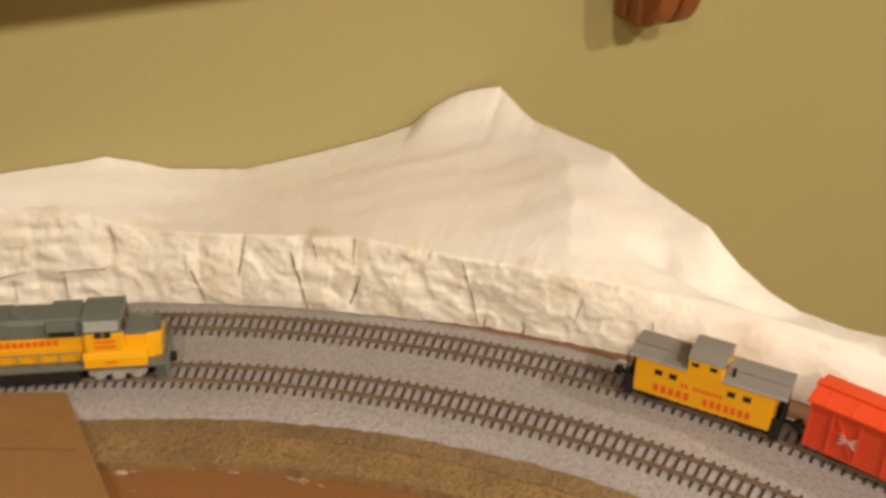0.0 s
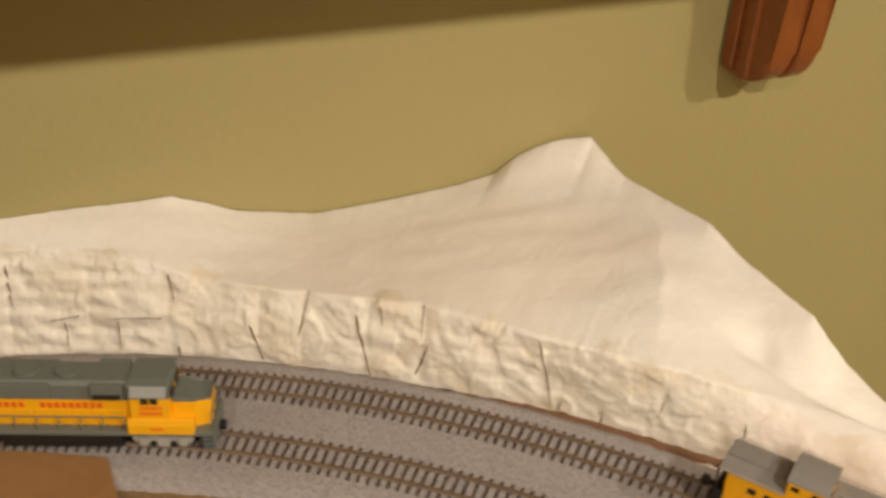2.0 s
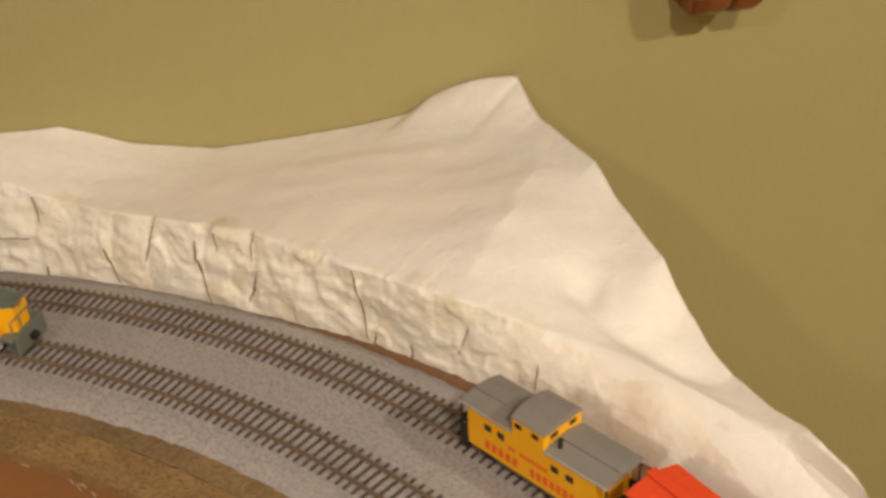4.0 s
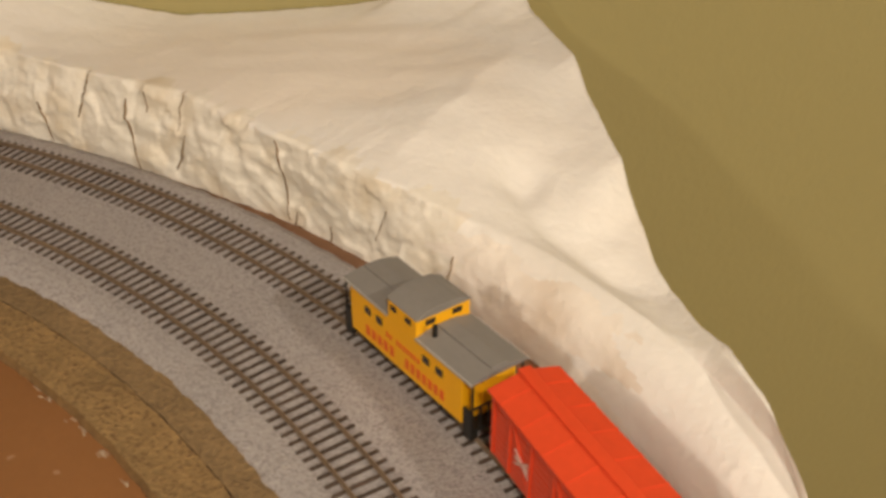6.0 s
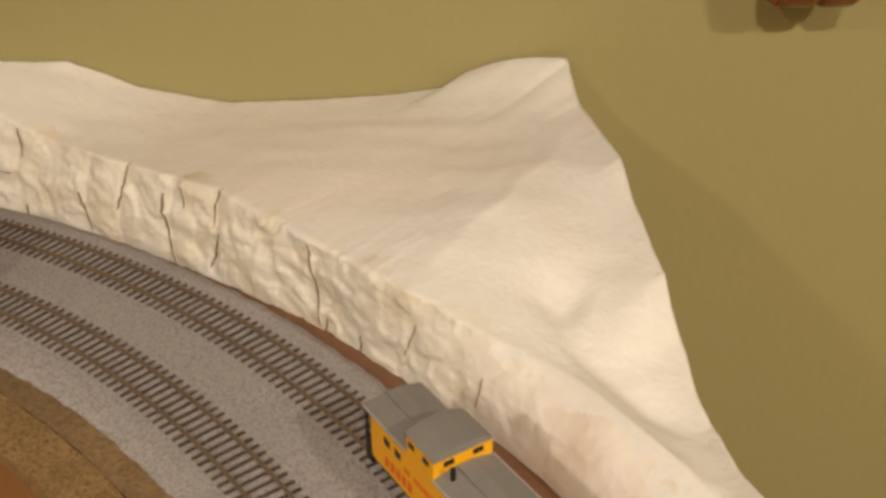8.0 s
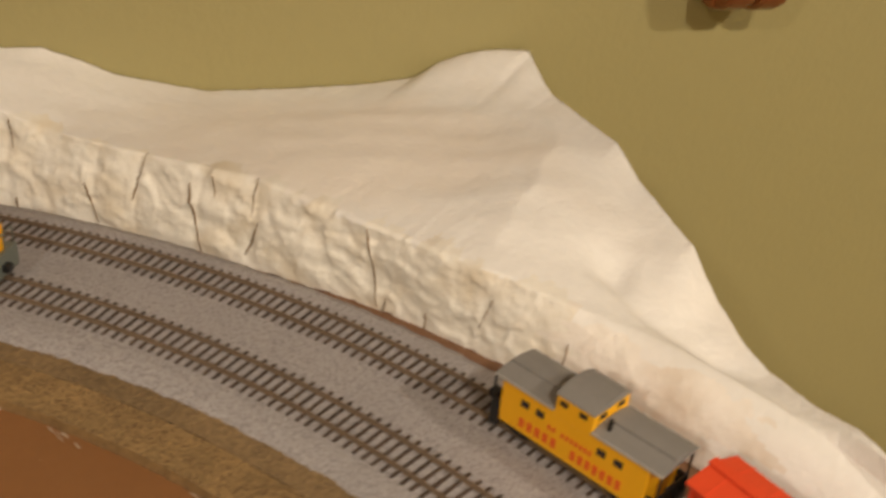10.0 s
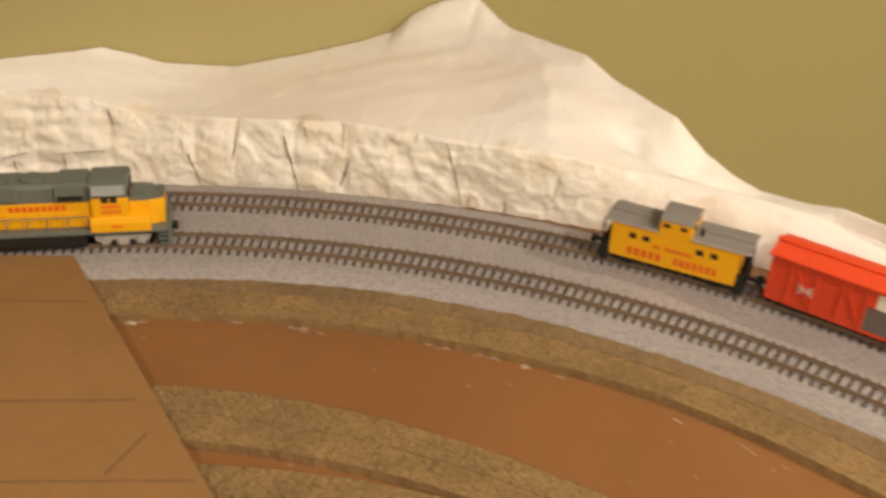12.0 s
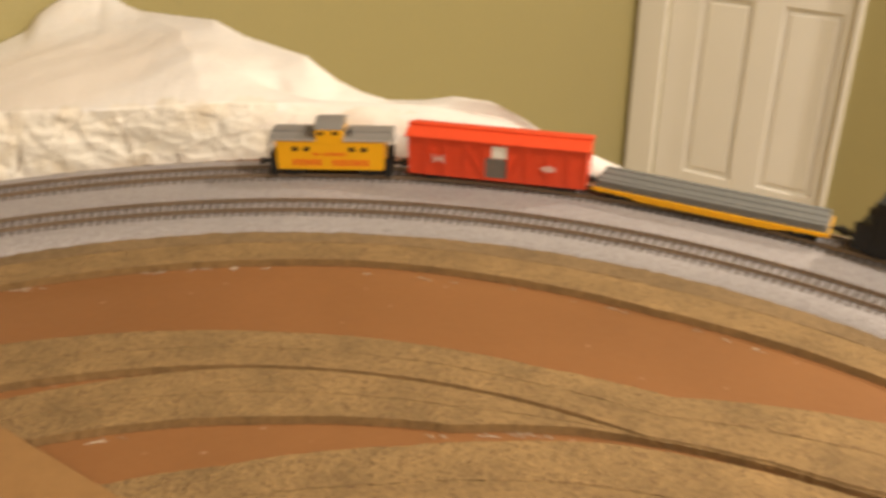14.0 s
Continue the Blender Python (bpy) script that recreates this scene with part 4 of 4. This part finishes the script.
def locomotive(th):
    e = thing("diesel_locomotive", on_curve(R_IN, th), "yellow and grey diesel locomotive model on the inner track", "locomotive")
    Z = 0.0195                                            # walkway
    part("walkway", box(-0.092, 0.0905, -0.0172, 0.0172, Z - 0.0022, Z, 0.0004), LOCO_GREY, e, "grey walkway")
    part("frame", box(-0.085, 0.084, -0.010, 0.010, 0.0105, Z - 0.0020, 0.0006), BLACK, e)
    hood = part("long_hood", box(-0.087, 0.0424, -0.0112, 0.0112, Z, Z + 0.0195, 0.0006), YELLOW, e, "yellow long hood side")
    roof = [(-0.0116, Z + 0.0195), (-0.0116, Z + 0.0300), (-0.0094, Z + 0.0326), (0.0094, Z + 0.0326), (0.0116, Z + 0.0300), (0.0116, Z + 0.0195)]
    top = part("hood_roof", prism(roof, -0.0872, 0.0426, "x", 0.0004), LOCO_GREY, e, "grey hood roof")
    for x in (-0.070, -0.052, -0.020, 0.004):
        part("roof_fan", rod((x, 0, Z + 0.0324), (x, 0, Z + 0.0341), 0.0075, 24), LOCO_GREY, top)
    for y in (-1, 1):
        part("air_filter_box", box(0.020, 0.039, y * 0.0126 - 0.0018, y * 0.0126 + 0.0018, Z + 0.0215, Z + 0.0320, 0.0004), LOCO_GREY, top)
        part("filter_grille", box(0.0215, 0.0375, y * 0.0145 - 0.0003, y * 0.0145 + 0.0003, Z + 0.0222, Z + 0.0255), BLACK, top)
        part("dynamic_brake_blister", box(-0.045, -0.004, y * 0.0120 - 0.0014, y * 0.0120 + 0.0014, Z + 0.0215, Z + 0.0315, 0.0005), LOCO_GREY, top)
        for k in range(11):
            x = -0.083 + k * 0.0112
            part("hood_door", box(x, x + 0.0098, y * 0.0113 - 0.0003, y * 0.0113 + 0.0003, Z + 0.0015, Z + 0.0120, 0.0002), YELLOW, hood)
        marks(hood, RED_MARK, y * 0.0116, -0.054, 0.026, Z + 0.0136, Z + 0.0172, 19, (8, 9))
    cab = part("cab", box(0.0427, 0.0665, -0.0160, 0.0160, Z, Z + 0.0234, 0.0006), YELLOW, e, "yellow cab")
    part("cab_window_band", box(0.0427, 0.0663, -0.0152, 0.0152, Z + 0.0232, Z + 0.0322, 0.0005), LOCO_GREY, cab)
    cr = [(-0.0155, Z + 0.0316), (-0.0150, Z + 0.0326), (-0.0085, Z + 0.0342), (0.0085, Z + 0.0342), (0.0150, Z + 0.0326), (0.0155, Z + 0.0316)]
    part("cab_roof", prism(cr, 0.0415, 0.0662, "x", 0.0006), LOCO_GREY, cab, "grey cab roof")
    for y in (-1, 1):
        for x in (0.0515, 0.0572):
            part("window", box(x - 0.0023, x + 0.0023, y * 0.0161 - 0.0003, y * 0.0161 + 0.0003, Z + 0.0203, Z + 0.0244), GLASS, cab)
        part("sun_visor", prism([(y * 0.0150, Z + 0.0326), (y * 0.0188, Z + 0.0274), (y * 0.0188, Z + 0.0266), (y * 0.0146, Z + 0.0314)], 0.0438, 0.0652, "x"), VISOR, cab, "pale grey visor")
        marks(cab, RED_MARK, y * 0.0161, 0.0485, 0.0620, Z + 0.0162, Z + 0.0186, 6)
        marks(cab, RED_MARK, y * 0.0161, 0.0480, 0.0620, Z + 0.0120, Z + 0.0146, 7)
        bat = part("battery_box", prism([(y * 0.0105, Z - 0.0010), (y * 0.0180, Z - 0.0014), (y * 0.0180, Z + 0.0052), (y * 0.0168, Z + 0.0092), (y * 0.0105, Z + 0.0092)], 0.0405, 0.0800, "x", 0.0004), YELLOW, e, "yellow side step box")
        marks(bat, RED_MARK, y * 0.0181, 0.054, 0.0620, Z + 0.0020, Z + 0.0038, 4)
    for y in (-0.0075, 0.0075):
        part("window", box(0.0664, 0.0670, y - 0.0050, y + 0.0050, Z + 0.0222, Z + 0.0268), GLASS, cab)
    nose = part("short_hood", prism([(0.0666, -0.0114), (0.0800, -0.0114), (0.0892, -0.0082), (0.0892, 0.0082), (0.0800, 0.0114), (0.0666, 0.0114)], Z, Z + 0.0190, "z", 0.0006), YELLOW, e, "yellow short hood")
    cap = prism([(0.0668, -0.0114), (0.0800, -0.0114), (0.0892, -0.0080), (0.0892, 0.0080), (0.0800, 0.0114), (0.0668, 0.0114)], Z + 0.0165, Z + 0.0240, "z", 0.0006)
    for v in cap.verts:
        front = max(0, (v.co.x - 0.0780) / 0.0112)
        v.co.z += (v.co.z > Z + 0.02) * (-0.0040 * front - 0.0022 * (abs(v.co.y) > 0.007)) + (v.co.z < Z + 0.02) * (0.0018 - 0.0012 * front + 0.0030 * front)
    part("hood_cap", cap, LOCO_GREY, nose)
    part("horn", rod((0.066, 0.003, Z + 0.0352), (0.0685, 0.003, Z + 0.0352), 0.0010, 8), LOCO_GREY, e)
    part("horn_post", rod((0.067, 0.003, Z + 0.0335), (0.067, 0.003, Z + 0.0355), 0.0006, 8), LOCO_GREY, e)
    part("headlight", box(0.0886, 0.0892, -0.0022, 0.0022, Z + 0.0145, Z + 0.0170, 0.0002), DOOR_GREY, nose)
    # ends, pilots, railings
    for sx, x in ((1, 0.0905), (-1, -0.092)):
        pil = part("pilot", box(min(x, x + sx * 0.0018), max(x, x + sx * 0.0018), -0.0165, 0.0165, RT + 0.0012, Z + 0.0008, 0.0004), LOCO_GREY, e, "grey pilot")
        for y in (-0.0140, 0.0140):
            for k in range(3):
                part("step", box(min(x - sx * 0.006, x + sx * 0.001), max(x - sx * 0.006, x + sx * 0.001), y - 0.0028, y + 0.0028, RT + 0.0016 + k * 0.0036, RT + 0.0024 + k * 0.0036), LOCO_GREY, pil)
        coupler(x - sx * 0.0045, sx, e)
        bm = None
        for y in (-0.0160, -0.0055, 0.0055, 0.0160):
            bm = rod((x, y, Z), (x, y, Z + 0.0118), 0.00042, 6, bm)
        rod((x, -0.0160, Z + 0.0118), (x, 0.0160, Z + 0.0118), 0.00042, 6, bm)
        part("end_railing", bm, LOCO_GREY, e)
    for y in (-0.0168, 0.0168):
        xs = [-0.090, -0.078, -0.065, -0.052, -0.039, -0.026, -0.013, 0.0, 0.013, 0.026, 0.039]
        for x in xs:
            part("stanchion", rod((x, y, Z), (x, y, Z + 0.0108), 0.00045, 6), LOCO_GREY, e)
        part("handrail", rod((xs[0], y, Z + 0.0108), (xs[-1], y, Z + 0.0108), 0.00045, 6), LOCO_GREY, e)
        part("side_sill", box(-0.091, 0.0900, y - 0.0005, y + 0.0005, Z - 0.0030, Z - 0.0003, 0.0002), LOCO_GREY, e)
    part("fuel_tank", prism([(-0.0150, 0.0060), (-0.0164, 0.0080), (-0.0164, 0.0160), (0.0164, 0.0160), (0.0164, 0.0080), (0.0150, 0.0060)], -0.036, 0.036, "x", 0.0006), BLACK, e, "black fuel tank")
    for x in (-0.058, 0.060):
        loco_truck(x, e)
    return e


caboose(63.75)
stock_car(53.0)
flat_car(39.9)
hopper_car(26.4)
locomotive(100.05)


# ---- the two tracks: rails, and every tie ----
def rail_mesh(r):
    prof = [(-0.0007, 0.0021), (0.0007, 0.0021), (0.0007, 0.0024), (0.00025, 0.0028), (0.00025, 0.0040), (0.0004, RT), (-0.0004, RT), (-0.00025, 0.0040), (-0.00025, 0.0028), (-0.0007, 0.0024)]
    bm = bmesh.new()
    rings = []
    for i in range(181):
        th = radians(TH0 + (TH1 - TH0) * i / 180)
        rings.append([bm.verts.new((C.x + (r + a) * math.cos(th), C.y + (r + a) * math.sin(th), z)) for a, z in prof])
    for a, b in zip(rings, rings[1:]):
        for j in range(len(prof)):
            bm.faces.new((a[j], a[(j + 1) % len(prof)], b[(j + 1) % len(prof)], b[j]))
    return bm


tie_mesh = mesh_of("tie", box(-0.00085, 0.00085, -0.0150, 0.0150, -0.001, 0.0022, 0.0002), TIE)
for r, word in ((R_IN, "inner"), (R_OUT, "outer")):
    track = thing("model_track", pose(0, 0, 0), "curved %s model railway track with brown ties and dull rails" % word, "railway track", "model tracks")
    for g in (-0.00825, 0.00825):
        part("rail", rail_mesh(r + g), RAIL, track)
    count = int(radians(TH0 - TH1) * r / 0.0064)
    for k in range(count):
        th = TH0 + (TH1 - TH0) * (k + 0.5) / count
        o = new("tie", tie_mesh)
        o.parent = track
        o.matrix_basis = on_curve(r, th) @ pose(0, 0, 0, 0, 0, random.uniform(-1.2, 1.2))
